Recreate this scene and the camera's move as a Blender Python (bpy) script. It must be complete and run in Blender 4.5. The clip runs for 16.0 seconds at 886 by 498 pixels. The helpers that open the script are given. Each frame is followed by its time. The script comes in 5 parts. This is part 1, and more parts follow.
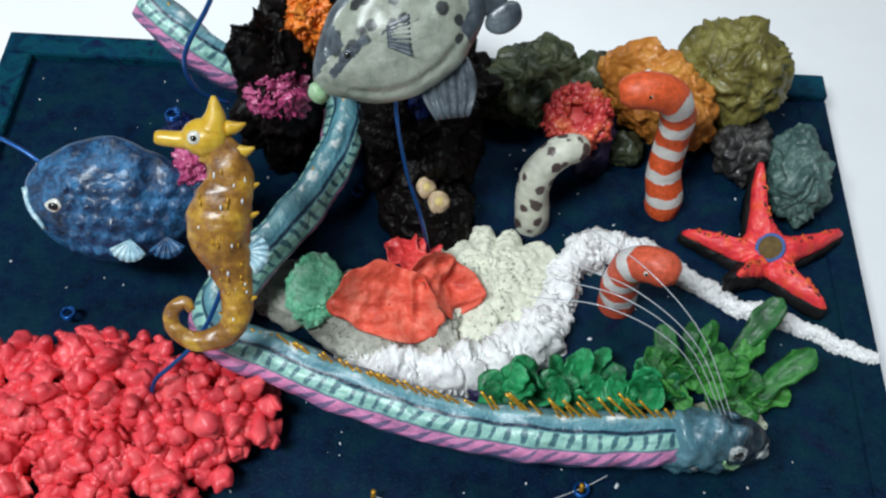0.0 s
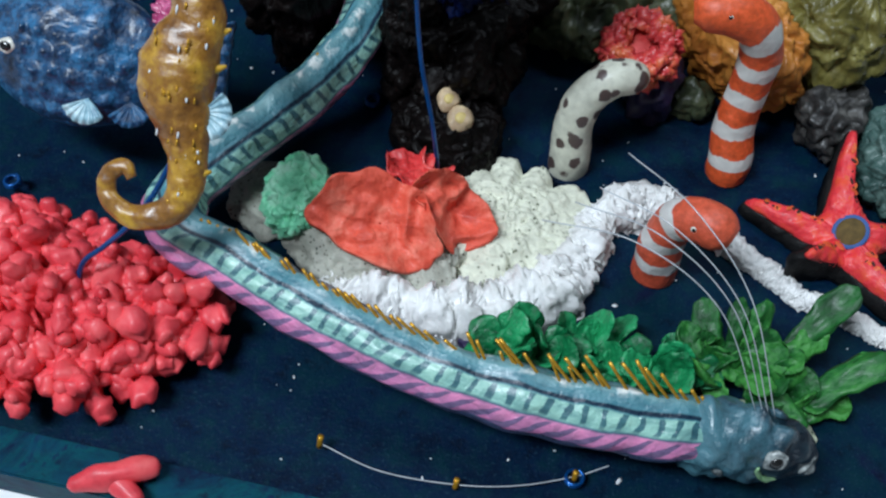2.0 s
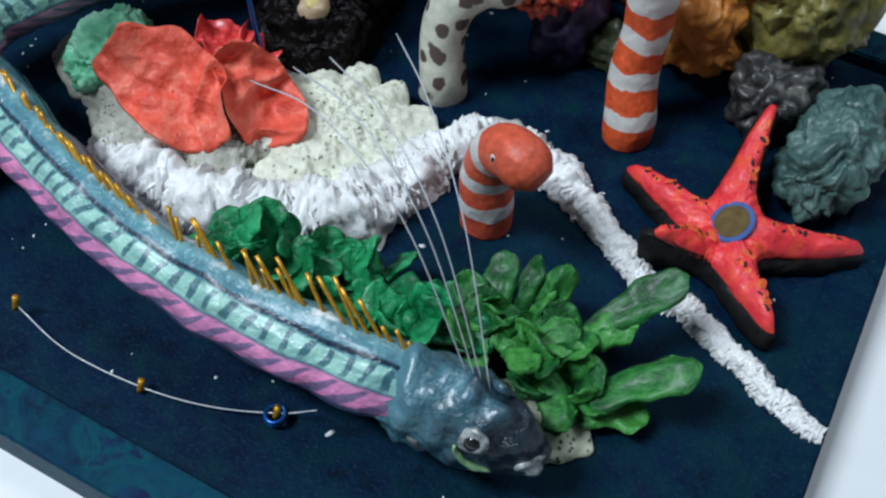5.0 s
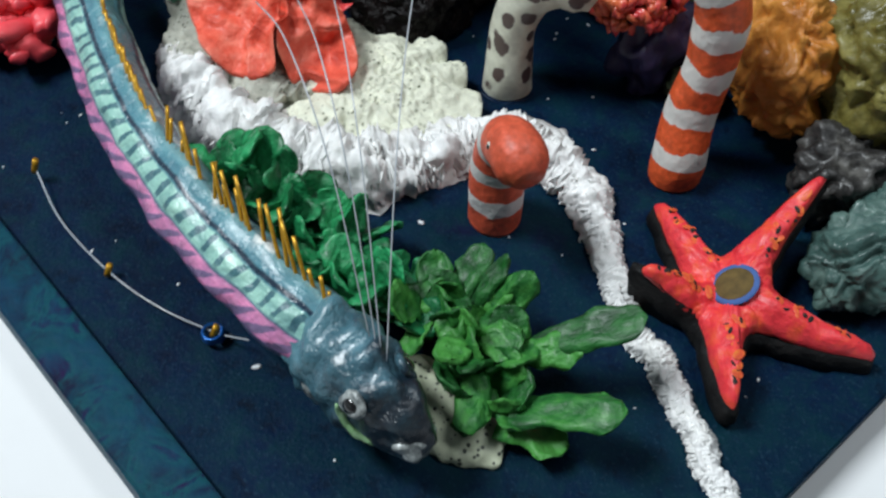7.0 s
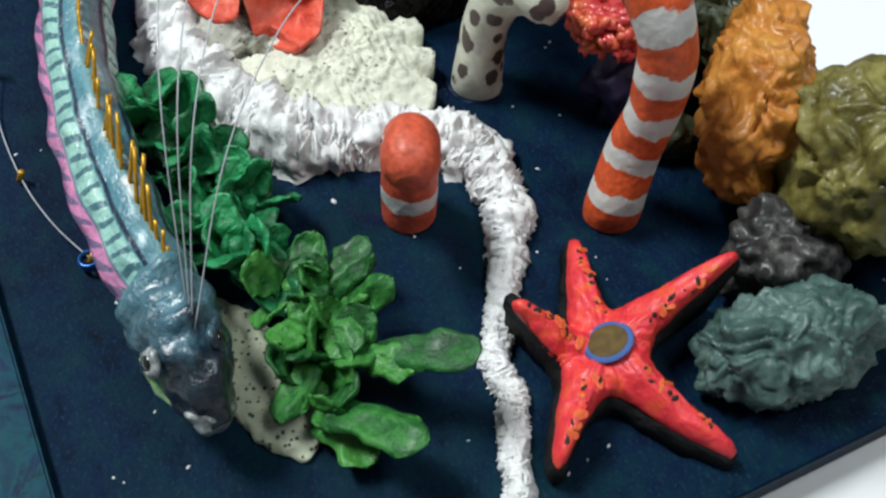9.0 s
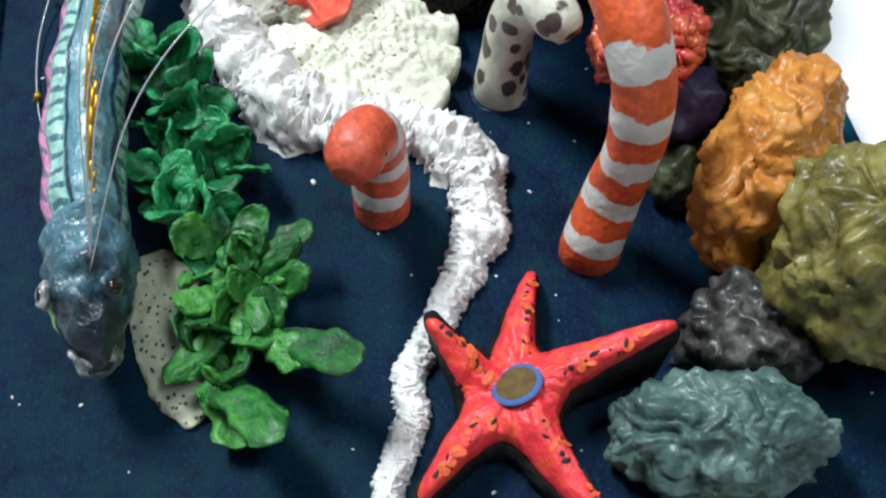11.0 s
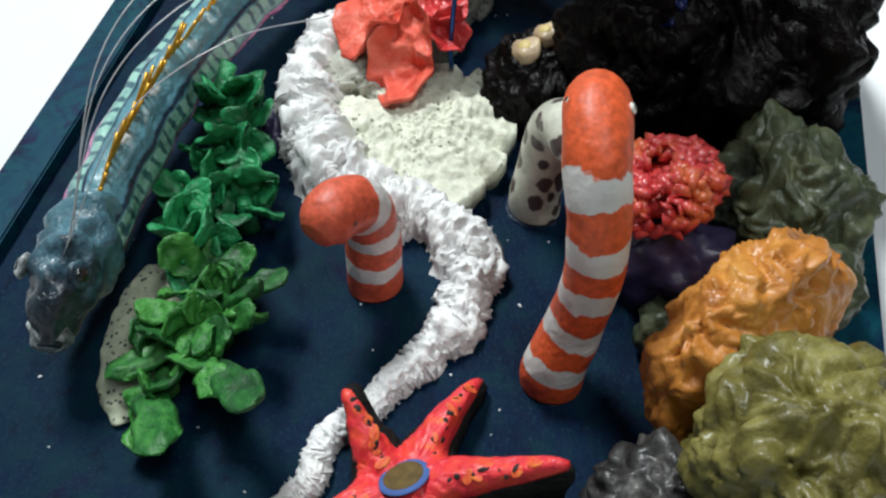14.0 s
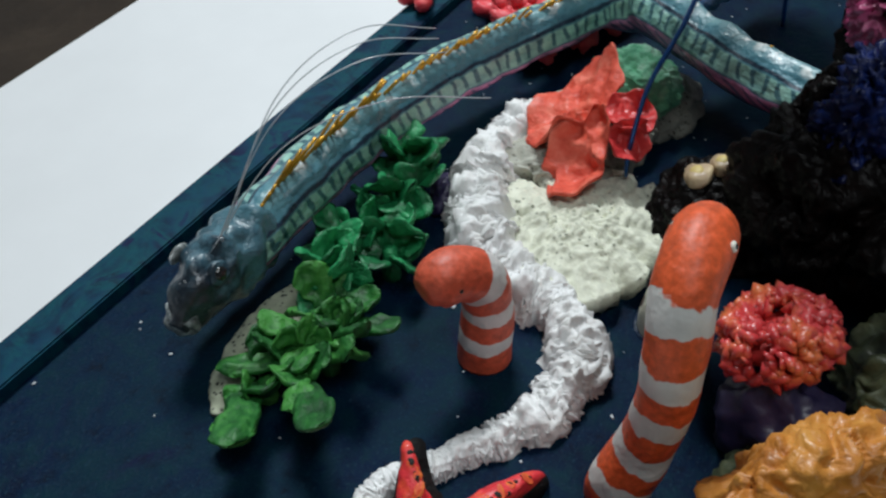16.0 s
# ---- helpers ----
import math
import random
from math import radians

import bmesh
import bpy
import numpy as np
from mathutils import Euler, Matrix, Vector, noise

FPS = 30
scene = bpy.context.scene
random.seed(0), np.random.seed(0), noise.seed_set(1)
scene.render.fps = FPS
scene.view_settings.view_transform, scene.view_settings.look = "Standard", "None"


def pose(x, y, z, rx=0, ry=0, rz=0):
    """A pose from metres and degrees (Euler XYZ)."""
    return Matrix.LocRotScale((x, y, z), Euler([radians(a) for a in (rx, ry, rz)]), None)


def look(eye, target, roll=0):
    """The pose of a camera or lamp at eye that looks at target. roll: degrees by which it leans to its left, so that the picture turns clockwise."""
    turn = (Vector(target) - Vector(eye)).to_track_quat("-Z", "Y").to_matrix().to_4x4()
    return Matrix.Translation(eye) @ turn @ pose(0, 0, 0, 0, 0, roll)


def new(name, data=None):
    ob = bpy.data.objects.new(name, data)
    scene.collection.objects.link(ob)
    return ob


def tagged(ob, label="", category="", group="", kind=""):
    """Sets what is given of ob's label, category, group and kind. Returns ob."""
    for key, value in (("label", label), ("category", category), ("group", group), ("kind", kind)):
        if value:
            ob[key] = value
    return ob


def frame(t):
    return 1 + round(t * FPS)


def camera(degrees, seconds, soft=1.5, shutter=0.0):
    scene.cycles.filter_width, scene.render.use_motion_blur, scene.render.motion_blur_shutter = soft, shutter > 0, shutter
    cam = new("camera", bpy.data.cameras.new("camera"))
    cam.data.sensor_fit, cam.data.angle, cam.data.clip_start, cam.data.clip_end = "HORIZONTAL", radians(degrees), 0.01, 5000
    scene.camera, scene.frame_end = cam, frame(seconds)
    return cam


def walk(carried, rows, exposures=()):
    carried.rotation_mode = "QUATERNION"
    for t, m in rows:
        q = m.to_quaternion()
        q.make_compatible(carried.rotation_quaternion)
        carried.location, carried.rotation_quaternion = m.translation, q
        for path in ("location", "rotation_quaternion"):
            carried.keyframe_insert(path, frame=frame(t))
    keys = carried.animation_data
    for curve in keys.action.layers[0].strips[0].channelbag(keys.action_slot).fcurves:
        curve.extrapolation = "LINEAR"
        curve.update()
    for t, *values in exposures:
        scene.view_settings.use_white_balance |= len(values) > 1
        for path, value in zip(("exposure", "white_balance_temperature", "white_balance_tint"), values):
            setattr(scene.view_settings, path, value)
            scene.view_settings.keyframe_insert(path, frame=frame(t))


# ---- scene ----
cam = camera(47.0, 16.0, soft=2.3, shutter=0.35)
PATH = [
    (0, (0.02, -0.222, 0.372), (0.017, 0.878, -1.298), 3.0),
    (0.5, (0.014, -0.211, 0.351), (0.023, 0.874, -1.329), 5.3),
    (1, (0.023, -0.211, 0.332), (-0.014, 0.899, -1.332), 5.7),
    (1.5, (0.035, -0.213, 0.312), (-0.061, 0.917, -1.336), 5.5),
    (2, (0.043, -0.211, 0.296), (-0.085, 0.914, -1.353), 6.4),
    (2.5, (0.061, -0.207, 0.281), (-0.137, 0.904, -1.37), 5.5),
    (3, (0.082, -0.2, 0.27), (-0.174, 0.889, -1.388), 4.9),
    (3.5, (0.106, -0.193, 0.26), (-0.208, 0.879, -1.398), 4.4),
    (4, (0.13, -0.187, 0.251), (-0.25, 0.882, -1.396), 3.7),
    (4.5, (0.145, -0.182, 0.241), (-0.275, 0.904, -1.385), 4.6),
    (4.7, (0.153, -0.177, 0.24), (-0.303, 0.893, -1.387), 3.9),
    (6.8, (0.206, -0.138, 0.232), (-0.603, 0.731, -1.378), 3.4),
    (7, (0.215, -0.138, 0.229), (-0.639, 0.695, -1.376), 3.2),
    (7.5, (0.233, -0.129, 0.23), (-0.672, 0.591, -1.402), 2.8),
    (8, (0.25, -0.113, 0.231), (-0.69, 0.544, -1.407), 3.1),
    (8.5, (0.257, -0.095, 0.23), (-0.729, 0.514, -1.4), 3.3),
    (9, (0.244, -0.076, 0.23), (-0.727, 0.494, -1.423), 5.5),
    (9.2, (0.242, -0.072, 0.229), (-0.739, 0.493, -1.419), 6.3),
    (11.3, (0.261, -0.001, 0.223), (-0.851, 0.126, -1.435), -0.2),
    (11.5, (0.263, 0.004, 0.222), (-0.863, 0.106, -1.428), -0.1),
    (12, (0.263, 0.017, 0.225), (-0.872, 0.038, -1.421), -1.1),
    (12.5, (0.264, 0.029, 0.225), (-0.91, -0.013, -1.393), -0.9),
    (13, (0.264, 0.037, 0.225), (-0.936, -0.06, -1.372), -0.6),
    (13.5, (0.264, 0.047, 0.223), (-0.972, -0.132, -1.339), -1.0),
    (14, (0.263, 0.057, 0.222), (-1.002, -0.224, -1.301), -1.6),
    (14.5, (0.264, 0.068, 0.219), (-1.038, -0.329, -1.246), -1.5),
    (15, (0.261, 0.076, 0.22), (-1.037, -0.428, -1.216), -1.0),
    (15.5, (0.255, 0.084, 0.227), (-0.988, -0.551, -1.206), -1.4),
    (16, (0.258, 0.095, 0.227), (-0.94, -0.695, -1.165), -1.9),
]
walk(cam, [(t, look(eye, target, roll)) for t, eye, target, roll in PATH],
     exposures=[(0, -0.36, 6650, 10), (2.0, -0.47, 6200, 10), (3.5, -0.5, 5950, 10), (7.0, -0.3, 6700, 10), (7.6, -0.42, 6800, 10), (8.5, -0.28, 6900, 10), (11.5, 0.22, 6700, 10),
                (12.5, 0.24, 6850, 10), (13.5, 0.06, 6850, 10), (14.5, -0.22, 6900, 10), (16.0, -0.5, 6750, 10)])

ROOM_TOP = 1.85

# ---- world and light ----
world = bpy.data.worlds.new("room_air")
world.use_nodes = True
world.node_tree.nodes["Background"].inputs[0].default_value = (0.9, 0.95, 1.0, 1)
world.node_tree.nodes["Background"].inputs[1].default_value = 0.12
scene.world = world


def area_lamp(name, eye, target, sx, sy, power, colour):
    data = bpy.data.lights.new(name, "AREA")
    data.shape, data.size, data.size_y, data.energy, data.color = "RECTANGLE", sx, sy, power, colour
    ob = new(name, data)
    ob.matrix_world = look(eye, target)
    return ob


# First: assumed main light from front left. Second: unseen weaker fill, added to lift shade.
LAMPS = ((-0.80, -0.70, 62), (0.50, 0.60, 13))
for lx, ly, watts in LAMPS:
    area_lamp("assumed_room_light", (lx, ly, ROOM_TOP - 0.06), (lx, ly, 0), 0.9, 0.35, watts, (0.90, 1.0, 1.07))


# ---- materials ----
def material(name):
    m = bpy.data.materials.new(name)
    m.use_nodes = True
    return m, m.node_tree.nodes, m.node_tree.links, m.node_tree.nodes["Principled BSDF"]


def noise_tex(n, l, scale, detail=4.0, rough=0.55, coord="Object", distort=0.0):
    tc, t = n.new("ShaderNodeTexCoord"), n.new("ShaderNodeTexNoise")
    t.inputs["Scale"].default_value, t.inputs["Detail"].default_value = scale, detail
    t.inputs["Roughness"].default_value, t.inputs["Distortion"].default_value = rough, distort
    l.new(tc.outputs[coord], t.inputs["Vector"])
    return t


def ramp(n, l, source, stops, kind="LINEAR"):
    r = n.new("ShaderNodeValToRGB")
    r.color_ramp.interpolation = kind
    while len(r.color_ramp.elements) < len(stops):
        r.color_ramp.elements.new(0.5)
    for e, (p, c) in zip(r.color_ramp.elements, stops):
        e.position, e.color = p, (*c, 1)
    l.new(source, r.inputs["Fac"])
    return r


def mixed(n, l, fac, a, b):
    m = n.new("ShaderNodeMix")
    m.data_type = "RGBA"
    for value, socket in ((fac, m.inputs[0]), (a, m.inputs[6]), (b, m.inputs[7])):
        if isinstance(value, tuple):
            socket.default_value = (*value, 1)
        elif isinstance(value, float):
            socket.default_value = value
        else:
            l.new(value, socket)
    return m.outputs[2]


def relief(n, l, bsdf, height, strength, distance):
    b = n.new("ShaderNodeBump")
    b.inputs["Strength"].default_value, b.inputs["Distance"].default_value = strength, distance
    l.new(height, b.inputs["Height"])
    l.new(b.outputs["Normal"], bsdf.inputs["Normal"])


def clay(name, low, mid, high, rough=0.45, coat=0.35, big=60.0, fine=420.0, bump=0.5, vary=0.0, dist=0.0012, spec=0.5):
    """Painted and varnished modelling clay: three tones in patches, fine grain and knobbly relief."""
    m, n, l, b = material(name)
    broad, grain = noise_tex(n, l, big, 5.0, 0.6), noise_tex(n, l, fine, 3.0, 0.6)
    add = n.new("ShaderNodeMath")
    add.operation, add.inputs[1].default_value = "MULTIPLY_ADD", 0.3
    l.new(grain.outputs["Fac"], add.inputs[0])
    l.new(broad.outputs["Fac"], add.inputs[2])
    if vary:
        info, more = n.new("ShaderNodeObjectInfo"), n.new("ShaderNodeMath")
        more.operation, more.inputs[1].default_value = "MULTIPLY_ADD", vary
        l.new(info.outputs["Random"], more.inputs[0])
        l.new(add.outputs[0], more.inputs[2])
        add = more
    off = vary / 2
    r = ramp(n, l, add.outputs[0], [(0.42 + off, low), (0.63 + off, mid), (0.86 + off, high)])
    l.new(r.outputs["Color"], b.inputs["Base Color"])
    rr = n.new("ShaderNodeMapRange")
    rr.inputs["To Min"].default_value, rr.inputs["To Max"].default_value = max(rough - 0.15, 0.08), min(rough + 0.2, 1)
    l.new(grain.outputs["Fac"], rr.inputs["Value"])
    l.new(rr.outputs[0], b.inputs["Roughness"])
    b.inputs["Coat Weight"].default_value, b.inputs["Coat Roughness"].default_value = coat, 0.22
    b.inputs["Specular IOR Level"].default_value = spec
    knobs = noise_tex(n, l, fine * 0.45, 4.0, 0.6)
    relief(n, l, b, knobs.outputs["Fac"], bump, dist)
    return m


def uv_axes(n, l):
    uv, sep = n.new("ShaderNodeUVMap"), n.new("ShaderNodeSeparateXYZ")
    l.new(uv.outputs[0], sep.inputs[0])
    return sep


def math_node(n, l, op, a, b=None):
    m = n.new("ShaderNodeMath")
    m.operation = op
    for value, socket in ((a, m.inputs[0]), (b, m.inputs[1])):
        if value is None:
            continue
        if isinstance(value, (int, float)):
            socket.default_value = value
        else:
            l.new(value, socket)
    return m.outputs[0]


def oarfish_paint():
    """uv x: metres along the body; uv y: 0 at the back, 1 at the belly."""
    m, n, l, b = material("oarfish_paint")
    ax = uv_axes(n, l)
    wob, grain, drift = noise_tex(n, l, 140.0, 3.0), noise_tex(n, l, 500.0, 4.0), noise_tex(n, l, 45.0, 2.0)
    sway = math_node(n, l, "MULTIPLY", math_node(n, l, "SUBTRACT", drift.outputs["Fac"], 0.5), 0.07)
    y = math_node(n, l, "ADD", math_node(n, l, "ADD", math_node(n, l, "MULTIPLY", ax.outputs["Y"], 1.14), sway), math_node(n, l, "MULTIPLY", math_node(n, l, "SUBTRACT", wob.outputs["Fac"], 0.5), 0.06))
    bands = ramp(n, l, y, [(0.0, (0.17, 0.33, 0.36)), (0.06, (0.10, 0.27, 0.32)), (0.14, (0.08, 0.23, 0.29)), (0.16, (0.008, 0.024, 0.05)), (0.185, (0.010, 0.03, 0.06)), (0.20, (0.09, 0.26, 0.31)),
                           (0.215, (0.32, 0.58, 0.50)), (0.385, (0.29, 0.54, 0.47)), (0.41, (0.06, 0.15, 0.22)), (0.43, (0.66, 0.24, 0.44)),
                           (0.60, (0.60, 0.19, 0.40)), (0.64, (0.03, 0.07, 0.14)), (0.85, (0.012, 0.035, 0.08))])
    x = math_node(n, l, "ADD", ax.outputs["X"], math_node(n, l, "MULTIPLY", wob.outputs["Fac"], 0.0035))
    x = math_node(n, l, "ADD", x, math_node(n, l, "MULTIPLY", drift.outputs["Fac"], 0.008))
    xs = math_node(n, l, "ADD", x, math_node(n, l, "MULTIPLY", ax.outputs["Y"], 0.010))
    thin = math_node(n, l, "MULTIPLY_ADD", math_node(n, l, "SINE", math_node(n, l, "MULTIPLY", xs, 1180.0)), 0.5)
    thin = math_node(n, l, "ADD", thin, math_node(n, l, "MULTIPLY", math_node(n, l, "SUBTRACT", grain.outputs["Fac"], 0.5), 0.5))
    bar = ramp(n, l, thin, [(0.66, (0, 0, 0)), (0.82, (1, 1, 1))])
    zone = ramp(n, l, y, [(0.195, (0, 0, 0)), (0.22, (1, 1, 1)), (0.36, (0.95, 0.95, 0.95)), (0.40, (0.1, 0.1, 0.1))])
    fac = math_node(n, l, "MULTIPLY", bar.outputs["Color"], zone.outputs["Color"])
    col = mixed(n, l, fac, bands.outputs["Color"], (0.05, 0.15, 0.18))
    xd = math_node(n, l, "ADD", x, math_node(n, l, "MULTIPLY", ax.outputs["Y"], 0.05))
    tooth = math_node(n, l, "MULTIPLY_ADD", math_node(n, l, "SINE", math_node(n, l, "MULTIPLY", xd, 860.0)), 0.5)
    tooth = math_node(n, l, "ADD", tooth, math_node(n, l, "MULTIPLY", math_node(n, l, "SUBTRACT", y, 0.445), 4.0))
    tooth = ramp(n, l, tooth, [(0.82, (0, 0, 0)), (0.95, (1, 1, 1))])
    pinks = ramp(n, l, y, [(0.425, (0, 0, 0)), (0.445, (0.8, 0.8, 0.8))])
    col = mixed(n, l, math_node(n, l, "MULTIPLY", tooth.outputs["Color"], pinks.outputs["Color"]), col, (0.07, 0.09, 0.19))
    uv, mp, st = n.new("ShaderNodeUVMap"), n.new("ShaderNodeMapping"), n.new("ShaderNodeTexNoise")
    mp.inputs["Scale"].default_value = (110.0, 9.0, 1.0)
    st.inputs["Scale"].default_value, st.inputs["Detail"].default_value = 1.0, 5.0
    l.new(uv.outputs[0], mp.inputs["Vector"])
    l.new(mp.outputs[0], st.inputs["Vector"])
    worn = ramp(n, l, st.outputs["Fac"], [(0.30, (0.45, 0.55, 0.62)), (0.5, (0.95, 0.97, 0.97)), (0.72, (1.35, 1.25, 1.2))])
    mul = n.new("ShaderNodeMix")
    mul.data_type, mul.blend_type, mul.inputs[0].default_value = "RGBA", "MULTIPLY", 0.85
    l.new(col, mul.inputs[6])
    l.new(worn.outputs["Color"], mul.inputs[7])
    ridge = ramp(n, l, ax.outputs["Y"], [(0.015, (1, 1, 1)), (0.07, (0, 0, 0))])
    dab = ramp(n, l, wob.outputs["Fac"], [(0.54, (0, 0, 0)), (0.63, (1, 1, 1))])
    col = mixed(n, l, math_node(n, l, "MULTIPLY", ridge.outputs["Color"], dab.outputs["Color"]), mul.outputs[2], (0.72, 0.76, 0.74))
    l.new(col, b.inputs["Base Color"])
    rr = ramp(n, l, grain.outputs["Fac"], [(0.35, (0.25, 0.25, 0.25)), (0.7, (0.6, 0.6, 0.6))])
    l.new(rr.outputs["Color"], b.inputs["Roughness"])
    b.inputs["Coat Weight"].default_value, b.inputs["Coat Roughness"].default_value = 0.25, 0.22
    relief(n, l, b, math_node(n, l, "ADD", wob.outputs["Fac"], math_node(n, l, "MULTIPLY", st.outputs["Fac"], 0.5)), 0.9, 0.0024)
    return m


def stripe_paint(name, orange, pale, freq, shift):
    """Bands round a worm-like body; uv x: 0 to 1 along it."""
    m, n, l, b = material(name)
    ax = uv_axes(n, l)
    wob, grain = noise_tex(n, l, 110.0, 3.0), noise_tex(n, l, 480.0, 4.0)
    x = math_node(n, l, "ADD", ax.outputs["X"], math_node(n, l, "MULTIPLY", math_node(n, l, "SUBTRACT", wob.outputs["Fac"], 0.5), 0.085))
    s = math_node(n, l, "SINE", math_node(n, l, "ADD", math_node(n, l, "MULTIPLY", x, freq), shift))
    head = math_node(n, l, "LESS_THAN", ax.outputs["X"], 0.76)
    foot = math_node(n, l, "GREATER_THAN", ax.outputs["X"], 0.075)
    s = math_node(n, l, "MULTIPLY", math_node(n, l, "MULTIPLY", math_node(n, l, "MULTIPLY_ADD", s, 0.5), head), foot)
    band = ramp(n, l, s, [(0.52, (0, 0, 0)), (0.60, (1, 1, 1))])
    skin = ramp(n, l, grain.outputs["Fac"], [(0.3, tuple(c * 0.7 for c in orange)), (0.55, orange), (0.8, tuple(min(c * 1.25 + 0.02, 1) for c in orange))])
    white = ramp(n, l, wob.outputs["Fac"], [(0.3, tuple(c * 0.82 for c in pale)), (0.6, pale)])
    l.new(mixed(n, l, band.outputs["Color"], skin.outputs["Color"], white.outputs["Color"]), b.inputs["Base Color"])
    b.inputs["Roughness"].default_value = 0.55
    b.inputs["Coat Weight"].default_value, b.inputs["Coat Roughness"].default_value = 0.15, 0.3
    relief(n, l, b, wob.outputs["Fac"], 0.7, 0.002)
    return m


def spot_paint(name, base, spot, scale, size, soft=0.06, stretch=(1, 1, 1), rough=0.5, coat=0.2, bump=0.4, patchy=False):
    """Irregular blotches from cells, on a mottled ground."""
    m, n, l, b = material(name)
    tc, mp, v = n.new("ShaderNodeTexCoord"), n.new("ShaderNodeMapping"), n.new("ShaderNodeTexVoronoi")
    wob = noise_tex(n, l, 260.0, 3.0)
    mp.inputs["Scale"].default_value = stretch
    l.new(tc.outputs["Object"], mp.inputs["Vector"])
    l.new(mp.outputs[0], v.inputs["Vector"])
    v.inputs["Scale"].default_value = scale
    d = math_node(n, l, "ADD", v.outputs["Distance"], math_node(n, l, "MULTIPLY", math_node(n, l, "SUBTRACT", wob.outputs["Fac"], 0.5), 0.35))
    r = ramp(n, l, d, [(size, (1, 1, 1)), (size + soft, (0, 0, 0))])
    ground = ramp(n, l, wob.outputs["Fac"], [(0.3, tuple(c * 0.75 for c in base)), (0.65, base)])
    amount = r.outputs["Color"]
    if patchy:
        area = ramp(n, l, noise_tex(n, l, 70.0, 3.0).outputs["Fac"], [(0.42, (0.08, 0.08, 0.08)), (0.58, (1, 1, 1))])
        amount = math_node(n, l, "MULTIPLY", amount, area.outputs["Color"])
    l.new(mixed(n, l, amount, ground.outputs["Color"], spot), b.inputs["Base Color"])
    b.inputs["Roughness"].default_value = rough
    b.inputs["Coat Weight"].default_value, b.inputs["Coat Roughness"].default_value = coat, 0.25
    relief(n, l, b, wob.outputs["Fac"], bump, 0.0012)
    return m


def painted_board():
    """Dark sea-blue paint with green and violet brush patches over wood."""
    m, n, l, b = material("board_paint")
    broad, brush, fine = noise_tex(n, l, 16.0, 5.0, 0.6, distort=1.0), noise_tex(n, l, 120.0, 8.0, 0.7), noise_tex(n, l, 900.0, 3.0, 0.7)
    base = ramp(n, l, broad.outputs["Fac"], [(0.3, (0.0010, 0.0065, 0.020)), (0.48, (0.0012, 0.0115, 0.038)), (0.64, (0.001, 0.017, 0.034)), (0.78, (0.007, 0.005, 0.040))])
    green = ramp(n, l, brush.outputs["Fac"], [(0.46, (0, 0, 0)), (0.66, (0.75, 0.75, 0.75))])
    col = mixed(n, l, green.outputs["Color"], base.outputs["Color"], (0.0020, 0.026, 0.036))
    deep = ramp(n, l, brush.outputs["Fac"], [(0.32, (0.8, 0.8, 0.8)), (0.45, (0, 0, 0))])
    col = mixed(n, l, deep.outputs["Color"], col, (0.001, 0.004, 0.012))
    specks = ramp(n, l, fine.outputs["Fac"], [(0.56, (0, 0, 0)), (0.68, (0.7, 0.7, 0.7))])
    l.new(mixed(n, l, specks.outputs["Color"], col, (0.014, 0.042, 0.072)), b.inputs["Base Color"])
    b.inputs["Roughness"].default_value, b.inputs["Specular IOR Level"].default_value = 0.5, 0.06
    both = math_node(n, l, "ADD", fine.outputs["Fac"], math_node(n, l, "MULTIPLY", brush.outputs["Fac"], 2.0))
    relief(n, l, b, both, 0.5, 0.0007)
    return m


def painted_rim():
    m, n, l, b = material("rim_paint")
    broad, brush, fine = noise_tex(n, l, 42.0, 6.0, 0.65, distort=2.6), noise_tex(n, l, 110.0, 7.0, 0.65), noise_tex(n, l, 700.0, 3.0, 0.7)
    base = ramp(n, l, broad.outputs["Fac"], [(0.32, (0.002, 0.008, 0.034)), (0.43, (0.002, 0.030, 0.058)), (0.56, (0.002, 0.060, 0.080)), (0.63, (0.003, 0.020, 0.060)), (0.72, (0.014, 0.004, 0.045))])
    streak = ramp(n, l, brush.outputs["Fac"], [(0.46, (0, 0, 0)), (0.64, (0.7, 0.7, 0.7))])
    col = mixed(n, l, streak.outputs["Color"], base.outputs["Color"], (0.003, 0.045, 0.090))
    dark = ramp(n, l, brush.outputs["Fac"], [(0.33, (0.8, 0.8, 0.8)), (0.42, (0, 0, 0))])
    l.new(mixed(n, l, dark.outputs["Color"], col, (0.004, 0.003, 0.022)), b.inputs["Base Color"])
    b.inputs["Roughness"].default_value, b.inputs["Specular IOR Level"].default_value = 0.5, 0.08
    relief(n, l, b, brush.outputs["Fac"], 0.5, 0.0008)
    return m


def plain(name, colour, rough=0.5, metal=0.0, coat=0.0, dark=0.8, scale=200.0):
    m, n, l, b = material(name)
    t = noise_tex(n, l, scale, 4.0)
    r = ramp(n, l, t.outputs["Fac"], [(0.3, tuple(c * dark for c in colour)), (0.7, colour)])
    l.new(r.outputs["Color"], b.inputs["Base Color"])
    b.inputs["Roughness"].default_value, b.inputs["Metallic"].default_value, b.inputs["Coat Weight"].default_value = rough, metal, coat
    return m


